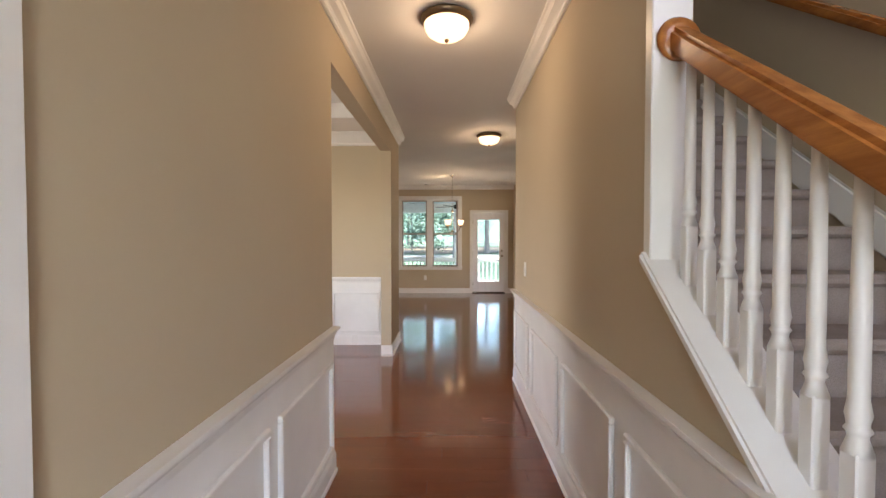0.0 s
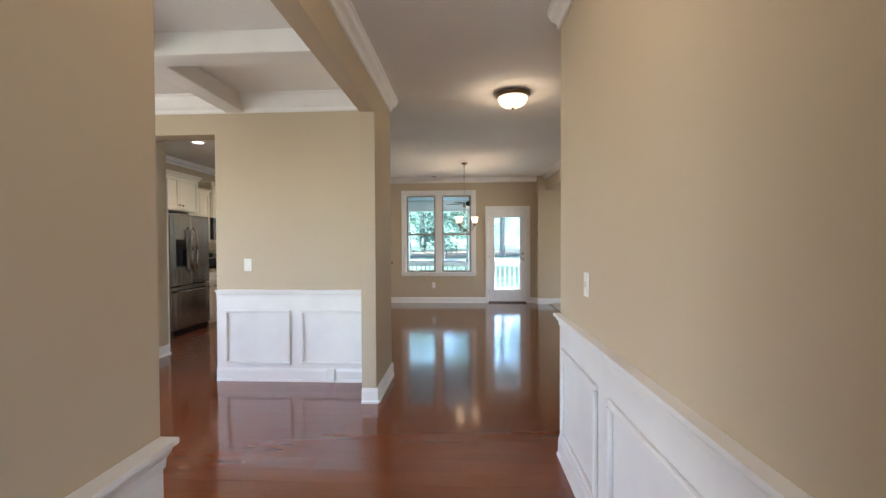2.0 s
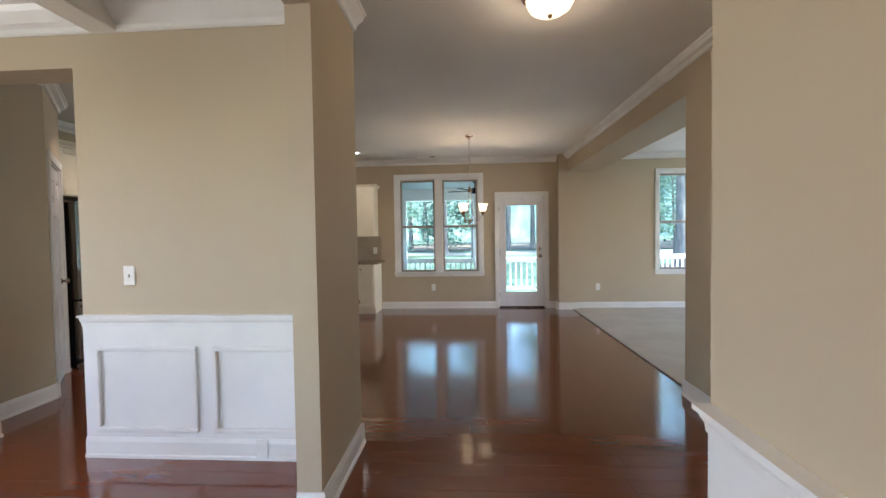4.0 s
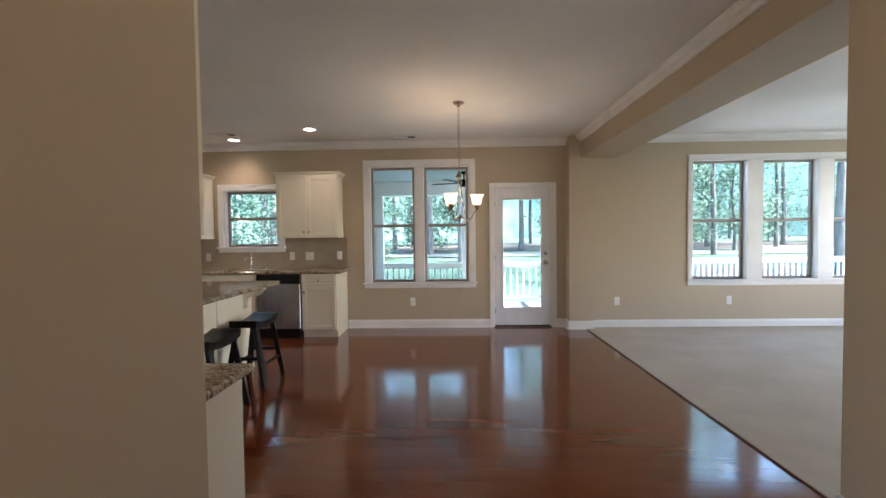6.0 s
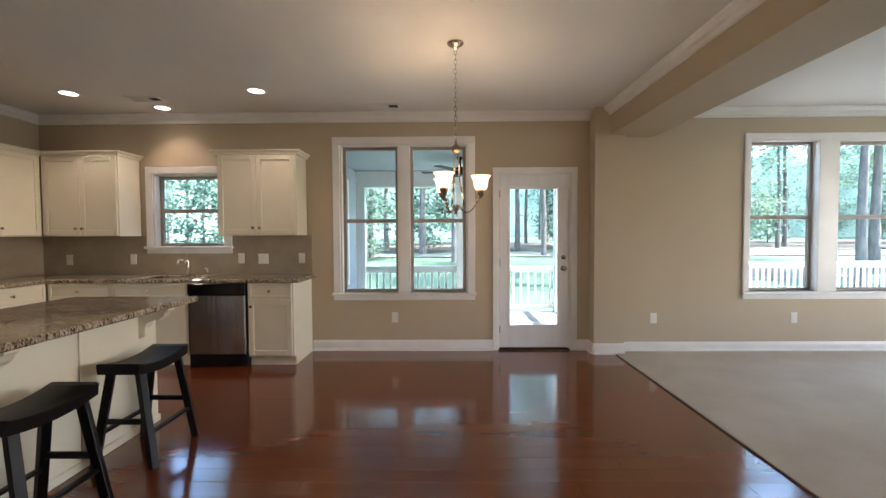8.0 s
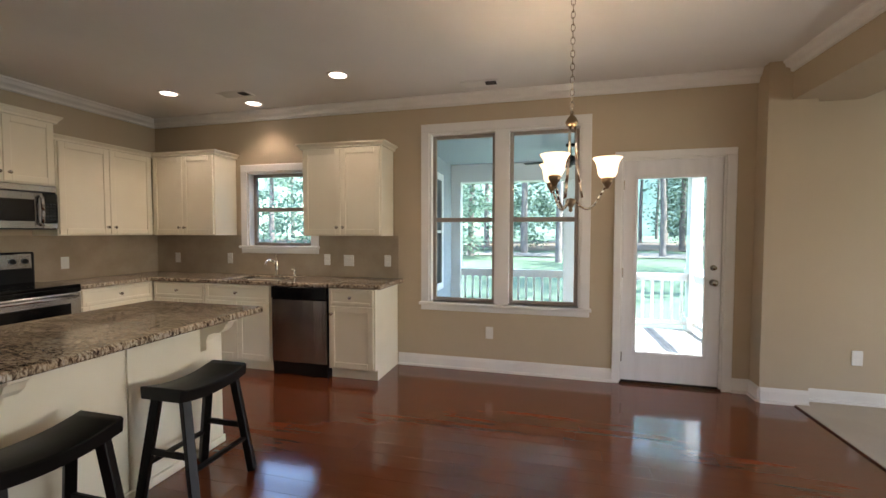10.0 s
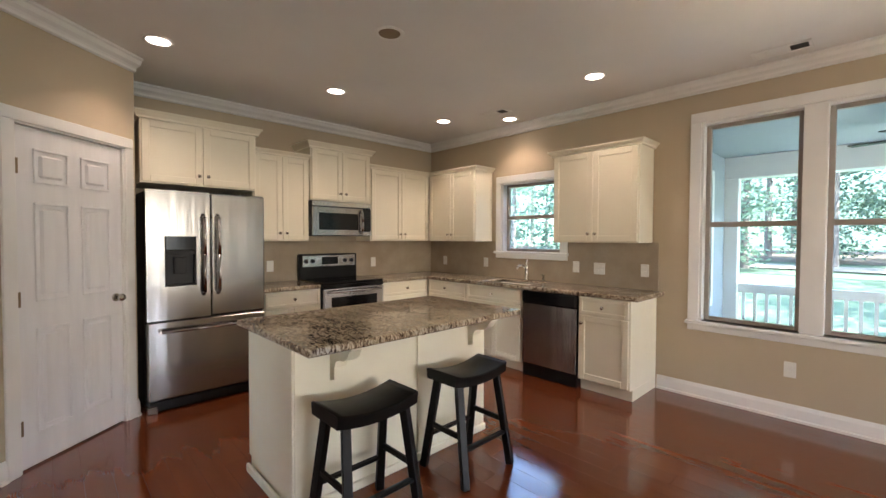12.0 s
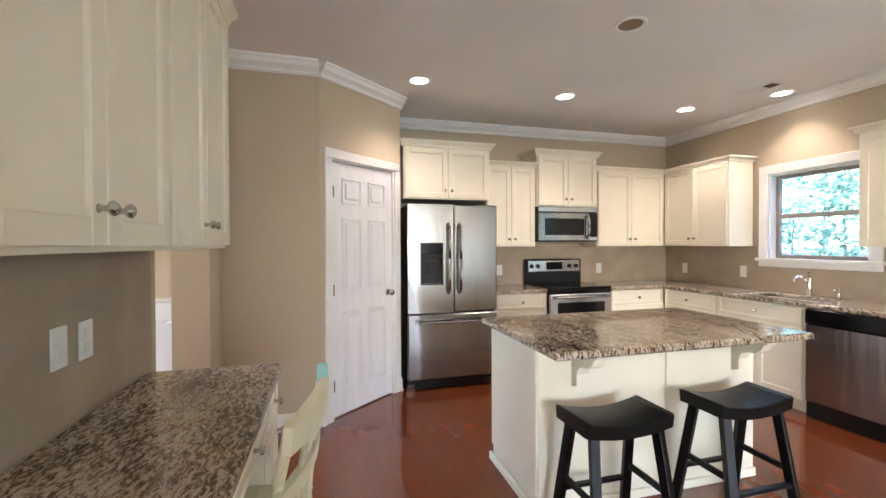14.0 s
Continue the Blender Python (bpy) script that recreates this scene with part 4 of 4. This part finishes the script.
for u in (0.0, W - 0.07):
    boxes("foot", STEEL, [(u, u + 0.07, -0.06, 0.05, 0.0, 0.06)], bev=0.006, parent=fr)
for u in (W / 2 - 0.055, W / 2 + 0.055):
    bm = bmesh.new()
    pipe(bm, [(u, -0.075, 1.58), (u, -0.125, 1.55), (u, -0.135, 1.25), (u, -0.125, 0.95), (u, -0.075, 0.92)], 0.014, 12)
    ob_from(bm, "handle", STEEL, fr)
bm = bmesh.new()
pipe(bm, [(0.09, -0.075, 0.645), (0.09, -0.13, 0.65), (W - 0.09, -0.13, 0.65), (W - 0.09, -0.075, 0.645)], 0.013, 12)
ob_from(bm, "handle", STEEL, fr)


# ---- island ----
isl = thing("kitchen_island", "cream painted kitchen island with corbels under a granite overhang", "kitchen island")
IX0, IX1, IY0, IY1 = -2.72, -2.13, 7.39, 8.82
boxes("body", CREAM, [(IX0, IX1, IY0, IY1, 0.0, 0.868)], bev=0.003, parent=isl)
boxes("side_panel", CREAM, [(IX1, IX1 + 0.012, IY0 + 0.002, 8.175, 0.02, 0.866), (IX1, IX1 + 0.012, 8.185, IY1 - 0.002, 0.02, 0.866)], bev=0.003, parent=isl)
boxes("end_panel", CREAM, [(IX0 + 0.002, IX1 + 0.012, IY0 - 0.012, IY0, 0.10, 0.866)], bev=0.003, parent=isl)
boxes("base_moulding", CREAM, [(IX0 - 0.0, IX1 + 0.03, IY0 - 0.03, IY0 - 0.012, 0, 0.05), (IX1 + 0.012, IX1 + 0.03, IY0 - 0.012, IY1, 0, 0.05)], bev=0.005, parent=isl)
sec = [(0, 0.866), (0.21, 0.866), (0.21, 0.84), (0.19, 0.83), (0.175, 0.80), (0.14, 0.775), (0.095, 0.77), (0.06, 0.755), (0.045, 0.72), (0.045, 0.66), (0.0, 0.645)]
for y in (7.62, 8.68):
    q = prism("corbel", CREAM, [(IX1 + 0.012 + u, v) for u, v in sec], "y", y - 0.035, y + 0.035, isl)
it = slab("countertop", [(-2.76, -1.83, 7.325, 8.87)], "speckled brown granite island countertop", 0.87, 0.908)


# ---- stools ----
def stool(x, y, turn=0):
    e = thing("saddle_stool", "black painted wooden saddle-seat counter stool", "stool", pose(x, y, 0, 0, 0, turn), "black counter stools")
    bm = bmesh.new()
    N, hw, hl, H = 14, 0.125, 0.225, 0.615
    top, bot = [], []
    for i in range(N + 1):
        v = -hl + 2 * hl * i / N
        dip = 0.032 * (v / hl) ** 2
        top.append([bm.verts.new((u, v, H - 0.03 + dip)) for u in (-hw, -hw + 0.012, hw - 0.012, hw)])
        for k in (1, 2):
            top[-1][k].co.z += 0.006
        bot.append([bm.verts.new((u, v, H - 0.082 + dip * 0.85)) for u in (-hw + 0.006, hw - 0.006)])
    for i in range(N):
        for k in range(3):
            bm.faces.new((top[i][k], top[i][k + 1], top[i + 1][k + 1], top[i + 1][k])).smooth = True
        bm.faces.new((bot[i][1], bot[i][0], bot[i + 1][0], bot[i + 1][1]))
        bm.faces.new((top[i][0], top[i + 1][0], bot[i + 1][0], bot[i][0]))
        bm.faces.new((top[i][3], bot[i][1], bot[i + 1][1], top[i + 1][3]))
    for i in (0, N):
        bm.faces.new((*top[i], bot[i][1], bot[i][0]))
    ob_from(bm, "seat", STOOLM, e)

    def bar(name, a, b, s, t):
        a, b = Vector(a), Vector(b)
        bm2 = bmesh.new()
        box(bm2, -s / 2, s / 2, -t / 2, t / 2, 0, (b - a).length, bev=0.003, m=Matrix.Translation(a) @ (b - a).to_track_quat("Z", "Y").to_matrix().to_4x4())
        ob_from(bm2, name, STOOLM, e)
    legs = {}
    for sx in (-1, 1):
        for sy in (-1, 1):
            f, t = Vector((sx * 0.175, sy * 0.20, 0.0)), Vector((sx * 0.085, sy * 0.165, 0.565))
            legs[sx, sy] = (f, t)
            bar("leg", f + Vector((0, 0, 0.002)), t, 0.042, 0.042)
    pt = lambda k, z: legs[k][0].lerp(legs[k][1], z / 0.565)
    for sx in (-1, 1):
        bar("stretcher", pt((sx, -1), 0.20), pt((sx, 1), 0.20), 0.032, 0.018)
    for sy in (-1, 1):
        bar("stretcher", pt((-1, sy), 0.27), pt((1, sy), 0.27), 0.018, 0.032)
    return e


stool(-1.87, 8.375)
stool(-1.86, 7.64)

# ---- desk nook ----
DZ = 0.857
upper(pose(-0.835, 5.932, 0, 0, 0, 180), 0.69, 1.375, 2.36, 0.302)
upper(pose(-0.835 - 0.695, 5.932, 0, 0, 0, 180), 0.69, 1.375, 2.36, 0.302)
slab("countertop", [(-2.21, -0.79, 5.63, 6.165)], "speckled brown granite desk countertop", DZ - 0.035, DZ)
base_unit(pose(-0.82, 6.125, 0, 0, 0, 180), 0.42, 0.49, 1, 1, DZ - 0.036)
base_unit(pose(-1.93, 6.125, 0, 0, 0, 180), 0.265, 0.49, 1, 1, DZ - 0.036)
e = thing("kneehole_cabinet", "cream painted shallow cabinet with drawer above the kneehole", "cabinet", pose(-1.243, 6.125, 0, 0, 0, 180))
boxes("body", CREAM, [(0, 0.684, 0, 0.45, DZ - 0.16, DZ - 0.037)], parent=e)
shaker(e, 0.01, 0.674, DZ - 0.155, DZ - 0.045, "drawer_front", (0.342, DZ - 0.10))

# ---- chair at the desk ----
ca = thing("desk_chair", "cream painted wooden chair with curved back rail", "chair", pose(-1.69, 6.245, 0, 0, 0, -11))
CHX = 0.22
boxes("seat", CHAIRM, [(-0.22, 0.22, -0.38, 0.02, 0.43, 0.465)], bev=0.012, parent=ca)
for sx in (-1, 1):
    bm = bmesh.new()
    tube(bm, (sx * 0.19, -0.35, 0.0), (sx * 0.18, -0.34, 0.43), 0.016, 0.02)
    ob_from(bm, "leg", CHAIRM, ca)
    bm = bmesh.new()
    pipe(bm, [(sx * 0.19, 0.05, 0.0), (sx * 0.19, 0.0, 0.45), (sx * 0.195, 0.02, 0.70), (sx * 0.20, 0.06, 0.88)], 0.018, 10)
    ob_from(bm, "back_post", CHAIRM, ca)
for z, h in ((0.85, 0.115), (0.66, 0.06)):
    bm = bmesh.new()
    ro = []
    for i in range(13):
        u = -0.24 + 0.04 * i
        y = (0.055 if z > 0.8 else 0.02) + 0.035 * (1 - (u / 0.24) ** 2)
        zz = h * (0.72 + 0.28 * (1 - (u / 0.24) ** 2))
        ro.append([bm.verts.new(c) for c in ((u, y - 0.016, z - h / 2), (u, y + 0.016, z - h / 2), (u, y + 0.022, z - h / 2 + zz), (u, y - 0.010, z - h / 2 + zz))])
    for a, b2 in zip(ro, ro[1:]):
        for i in range(4):
            bm.faces.new((a[i], a[(i + 1) % 4], b2[(i + 1) % 4], b2[i]))
    bm.faces.new(ro[0])
    bm.faces.new(ro[-1][::-1])
    bmesh.ops.bevel(bm, geom=bm.edges[:], offset=0.003, segments=1, affect="EDGES")
    ob_from(bm, "back_rail", CHAIRM, ca)
for u in (-0.09, 0.0, 0.09):
    bm = bmesh.new()
    pipe(bm, [(u, 0.03, 0.46), (u, 0.05, 0.64)], 0.009, 8)
    pipe(bm, [(u, 0.052, 0.68), (u, 0.085, 0.83)], 0.009, 8)
    ob_from(bm, "spindle", CHAIRM, ca)
tc = thing("teal_clip", "small teal plastic cylinder on the chair rail", "holder", pose(-1.83, 6.345, 0.905))
bm = bmesh.new()
turned(bm, [(0.0, -0.035), (0.018, -0.035), (0.02, -0.03), (0.02, 0.032), (0.017, 0.036), (0, 0.036)], n=18)
ob_from(bm, "body", TEAL, tc)


# ---- porch and deck ----
structure(boxes("deck_floor", DECKM, [(-1.7 + i * 0.145, -1.7 + i * 0.145 + 0.139, YB + 0.16, 13.75, -0.16, -0.12) for i in range(27)] + [(2.24 + i * 0.145, 2.24 + i * 0.145 + 0.139, YB + 0.16, 14.6, -0.16, -0.12) for i in range(50)]), "pale grey deck boards in daylight", "deck")
structure(boxes("ceiling_porch", SIDING, [(-1.9, 2.3, YB + 0.16, 13.95, 2.55, 2.62)]), "pale painted porch ceiling", "porch ceiling")
pb = structure(boxes("trim_porch_beam", TRIM, [(-1.9, 2.3, 13.60, 13.85, 2.25, 2.55), (2.05, 2.25, YB + 0.16, 13.60, 2.25, 2.55)], bev=0.006), "white porch roof beam", "beam")
wg = structure(thing("wall_wing", "pale sided house wing with a window beside the porch", "wall"))
boxes("siding", SIDING, [(-1.86, -1.70, YB + 0.16, 11.6, -0.2, 2.6), (-1.86, -1.70, 12.9, 13.9, -0.2, 2.6), (-1.86, -1.70, 11.6, 12.9, -0.2, 0.55), (-1.86, -1.70, 11.6, 12.9, 2.2, 2.6)], parent=wg)
boxes("lap_board", SIDING, [(-1.705, -1.692, YB + 0.17, 11.5, 0.0 + 0.18 * k, 0.012 + 0.18 * k) for k in range(14)], parent=wg)
boxes("frame", TRIM, [(-1.71, -1.68, 11.5, 11.6, 0.5, 2.3), (-1.71, -1.68, 12.9, 13.0, 0.5, 2.3), (-1.71, -1.68, 11.6, 12.9, 0.5, 0.6), (-1.71, -1.68, 11.6, 12.9, 2.2, 2.3), (-1.71, -1.69, 11.6, 12.9, 1.38, 1.42)], parent=wg)
boxes("dark_glass", BLACK, [(-1.78, -1.77, 11.6, 12.9, 0.55, 2.2)], parent=wg)


def porch_post(x, y, top=2.25):
    e = thing("porch_post", "white square porch post", "post", Matrix.Translation((x, y, -0.12)), "porch posts")
    boxes("shaft", TRIM, [(-0.085, 0.085, -0.085, 0.085, 0, top + 0.12)], bev=0.006, parent=e)
    boxes("base", TRIM, [(-0.105, 0.105, -0.105, 0.105, 0, 0.2)], bev=0.006, parent=e)


porch_post(2.12, 13.70)
porch_post(-1.62, 13.70)
porch_post(0.27, 13.70)


def railing(a, b, label="white painted porch railing with slender balusters"):
    a, b = Vector(a), Vector(b)
    n = (b - a).length
    e = thing("porch_railing", label, "railing", Matrix.Translation(a) @ pose(0, 0, 0, 0, 0, math.degrees(math.atan2(b.y - a.y, b.x - a.x))), "porch railings")
    boxes("rail", TRIM, [(0, n, -0.045, 0.045, 0.84, 0.88), (0, n, -0.02, 0.02, 0.76, 0.84), (0, n, -0.02, 0.02, 0.08, 0.14)], parent=e)
    k = max(2, int(n / 0.13))
    boxes("baluster", TRIM, [(n * (i + 0.5) / k - 0.018, n * (i + 0.5) / k + 0.018, -0.018, 0.018, 0.14, 0.76) for i in range(k)], parent=e)


railing((-1.53, 13.70, -0.12), (0.18, 13.70, -0.12))
railing((0.36, 13.70, -0.12), (2.03, 13.70, -0.12))
railing((2.12, 13.60, -0.12), (2.12, 12.2, -0.12))
railing((2.24, 14.55, -0.12), (9.4, 14.55, -0.12))
fan = thing("porch_fan", "dark porch ceiling fan at rest", "ceiling fan", Matrix.Translation((0.22, 12.3, 2.55)))
bm = bmesh.new()
turned(bm, [(0, 0), (0.06, 0), (0.05, -0.03), (0.014, -0.04), (0.014, -0.14), (0.09, -0.16), (0.10, -0.22), (0.06, -0.27), (0, -0.28)], n=20)
ob_from(bm, "motor", BLACKMAT, fan)
for k in range(5):
    bm = bmesh.new()
    box(bm, 0.1, 0.62, -0.06, 0.06, -0.215, -0.205, bev=0.004, m=pose(0, 0, 0, 0, 0, 20 + 72 * k))
    ob_from(bm, "blade", BLACKMAT, fan)

# ---- yard and woods ----
bm = bmesh.new()
NX, NY = 40, 40
rows = []
for j in range(NY + 1):
    t = j / NY
    y = YB + 0.16 + (t ** 2.2) * 400
    row = []
    for i in range(NX + 1):
        u = -1 + 2 * i / NX
        x = 3 + math.copysign(abs(u) ** 2.0, u) * 400
        z = -0.75 + 0.034 * max(0, y - 15) * (1 if y < 60 else 60 / y) + 0.12 * noise.noise((x * 0.12, y * 0.12, 0))
        row.append(bm.verts.new((x, y, min(z, 1.3))))
    rows.append(row)
for p, q in zip(rows, rows[1:]):
    for i in range(NX):
        bm.faces.new((p[i], p[i + 1], q[i + 1], q[i])).smooth = True
structure(ob_from(bm, "ground", GRASS), "sunlit green lawn sloping up to woods", "lawn")
structure(boxes("ground_front", GRASS, [(-80, 80, -80, -1.6, -0.6, -0.5), (-80, -5.2, -1.6, 10.8, -0.6, -0.5), (8, 80, -1.6, 10.8, -0.6, -0.5)]), "green lawn round the house", "lawn")


def gz(x, y):
    return min(1.3, -0.75 + 0.034 * max(0, y - 15) * (1 if y < 60 else 60 / y) + 0.12 * noise.noise((x * 0.12, y * 0.12, 0)))


def patch(name, mat, y0, y1, x0, x1, seed, label, cat):
    bm = bmesh.new()
    prev = None
    for i in range(61):
        x = x0 + (x1 - x0) * i / 60
        w = 0.7 * noise.noise((x * 0.2, seed, 0))
        cur = [bm.verts.new((x, y, gz(x, y) + 0.05)) for y in (y0 + w, (y0 + y1) / 2 + w * 0.6, y1 + w * 1.6)]
        if prev:
            bm.faces.new((prev[0], cur[0], cur[1], prev[1]))
            bm.faces.new((prev[1], cur[1], cur[2], prev[2]))
        prev = cur
    structure(ob_from(bm, name, mat), label, cat)


patch("road", ROADM, 33.0, 36.5, -30, 50, 3.3, "pale gravel drive crossing the lawn", "drive")
patch("pine_straw_bed", STRAW, 38.5, 50, -40, 60, 7.1, "brown pine straw under the trees", "ground cover")
patch("pine_straw_bed", STRAW, 22.5, 26.5, 8.0, 17.0, 1.7, "brown pine straw bed round a tree", "ground cover")


def leaf_mesh(name, seed, count, shape):
    r = random.Random(seed)
    verts, faces = [], []
    clumps = [shape(r) for _ in range(max(8, count // 60))]
    for i in range(count):
        c, rad = clumps[i % len(clumps)]
        p = c + Vector((r.gauss(0, 1), r.gauss(0, 1), r.gauss(0, 0.6))) * rad
        q = Euler((r.uniform(-0.9, 0.9), r.uniform(-0.9, 0.9), r.uniform(0, 6.3))).to_matrix()
        s = r.uniform(0.08, 0.18)
        k = len(verts)
        verts += [p + q @ Vector(v) * s for v in ((0, -1, 0), (0.55, 0, 0.12), (0, 1, 0), (-0.55, 0, 0.12))]
        faces += [(k, k + 1, k + 2), (k, k + 2, k + 3)]
    me = bpy.data.meshes.new(name)
    me.from_pydata(verts, [], faces)
    me.materials.append(LEAF)
    return me


def tree(seed, h, r0, low, wide, count):
    r = random.Random(seed)
    e = thing("tree", "tall woodland tree with brown trunk and green leaves", "tree", Matrix.Translation((0, 0, -100)), "trees of the woods")
    bm = bmesh.new()
    pts = [Vector((r.uniform(-0.1, 0.1) * i * 0.5, r.uniform(-0.1, 0.1) * i * 0.5, h * i / 6 - 0.1)) for i in range(7)]
    for i in range(6):
        tube(bm, pts[i], pts[i + 1], r0 * (1 - i / 7), r0 * (1 - (i + 1) / 7), 10, False)
    for k in range(9):
        z = h * r.uniform(low, 0.9)
        i = min(5, int(z / h * 6))
        a = r.uniform(0, 6.28)
        d = Vector((math.cos(a), math.sin(a), r.uniform(0.1, 0.5))) * r.uniform(0.5, 1.0) * wide
        tube(bm, pts[i].lerp(pts[i + 1], z / h * 6 - i), pts[i] + d + Vector((0, 0, z - pts[i].z)), r0 * 0.25, r0 * 0.05, 6, False)
    ob_from(bm, "trunk", BARK, e)

    def shape(rr):
        a, d = rr.uniform(0, 6.28), wide * math.sqrt(rr.uniform(0, 1))
        return Vector((math.cos(a) * d, math.sin(a) * d, h * rr.uniform(low, 1.0))), rr.uniform(0.35, 0.8)
    cr = new("crown", leaf_mesh("crown", seed, count, shape))
    cr.parent = e
    return e


kinds = [tree(11, 15, 0.24, 0.42, 2.6, 3000), tree(12, 17, 0.20, 0.5, 2.2, 2600), tree(13, 9, 0.11, 0.16, 2.3, 3200), tree(14, 6, 0.07, 0.12, 1.9, 2600)]
rt = random.Random(5)
spots = [(6.2, 20.5, 0), (10.9, 25, 0), (0.4, 30, 1), (3.4, 38, 0), (-8.5, 25, 2), (-12.5, 27, 3), (-5.6, 31, 3), (-8.5, 24, 1), (-5.0, 33, 1), (13.5, 31, 2), (9.5, 39, 2),
         # these are added mainly to cast shade over the bright lawn
         (14.5, 20.5, 1), (18.5, 24, 0), (22.5, 21.5, 1), (25, 28, 0), (17.5, 33, 1), (29, 25, 1), (12.5, 36, 0), (21.5, 37, 2), (-1.8, 36, 0), (6.5, 34, 1)]
for row, (y, n, x0, x1) in enumerate(((41, 20, -30, 42), (47, 17, -38, 52), (55, 14, -44, 60))):
    for i in range(n):
        spots.append((x0 + (x1 - x0) * (i + rt.uniform(0.1, 0.9)) / n, y + rt.uniform(-2, 2.5), rt.choice((0, 1, 1, 2, 2, 3)) if row else rt.choice((1, 0, 1, 0, 3))))
placed = set()
for x, y, k in spots:
    m = pose(x, y, gz(x, y) - 0.1, 0, 0, rt.uniform(0, 360))
    if k not in placed:
        kinds[k].matrix_world = m
        placed.add(k)
    else:
        c = copy_thing(kinds[k], m)
        s = rt.uniform(0.85, 1.15)
        c.scale = (s, s, s)
# upright sheet behind the trees; its own glow stands for sunlit haze
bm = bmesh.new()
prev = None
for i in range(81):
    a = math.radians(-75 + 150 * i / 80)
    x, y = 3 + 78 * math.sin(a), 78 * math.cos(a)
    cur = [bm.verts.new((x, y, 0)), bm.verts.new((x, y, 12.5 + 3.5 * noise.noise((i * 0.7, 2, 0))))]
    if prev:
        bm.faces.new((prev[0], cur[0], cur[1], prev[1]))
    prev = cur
structure(ob_from(bm, "backdrop", WOODS_GLOW), "distant pale green woods backdrop, faintly glowing for haze", "backdrop")

# ---- floor planks ----
PW, parts, stuff = 0.127, [], []
rp = random.Random(9)
floor_ob = bpy.data.objects["floor"]
y = -1.35
while y < YB + 0.1:
    y1 = min(y + PW, YB + 0.12)
    xa, xb = (XK, XC - 0.014) if y > 4.0 else (-4.8, 1.78)
    x = xa - rp.uniform(0, 1.2)
    while x < xb:
        ln = rp.choice((0.9, 1.2, 1.5, 1.8))
        a, b2 = max(x, xa), min(x + ln, xb)
        if b2 - a > 0.02:
            near = -2.0 < (a + b2) / 2 < 1.9 and 2.4 < y < 9.6
            (parts if near and len(parts) < 300 else stuff).append((a, b2, y, y1))
        x += ln
    y = y1
shared = {}
for a, b2, y0, y1 in parts:
    key = (round(b2 - a, 3), round(y1 - y0, 3))
    if key not in shared:
        bm = bmesh.new()
        box(bm, 0.0004, key[0] - 0.0004, 0.0004, key[1] - 0.0004, -0.004, 0.0, bev=0.0004)
        bmesh.ops.recalc_face_normals(bm, faces=bm.faces)
        me = bpy.data.meshes.new("plank")
        bm.to_mesh(me)
        bm.free()
        me.materials.append(FLOOR)
        shared[key] = me
    o = new("plank", shared[key])
    o.parent = floor_ob
    o.location = (a, y0, 0)
bm = bmesh.new()
for a, b2, y0, y1 in stuff:
    box(bm, a + 0.0004, b2 - 0.0004, y0 + 0.0004, y1 - 0.0004, -0.004, 0.0, bev=0.0004)
tagged(ob_from(bm, "planks", FLOOR, floor_ob), "glossy cherry floor planks", kind="stuff")
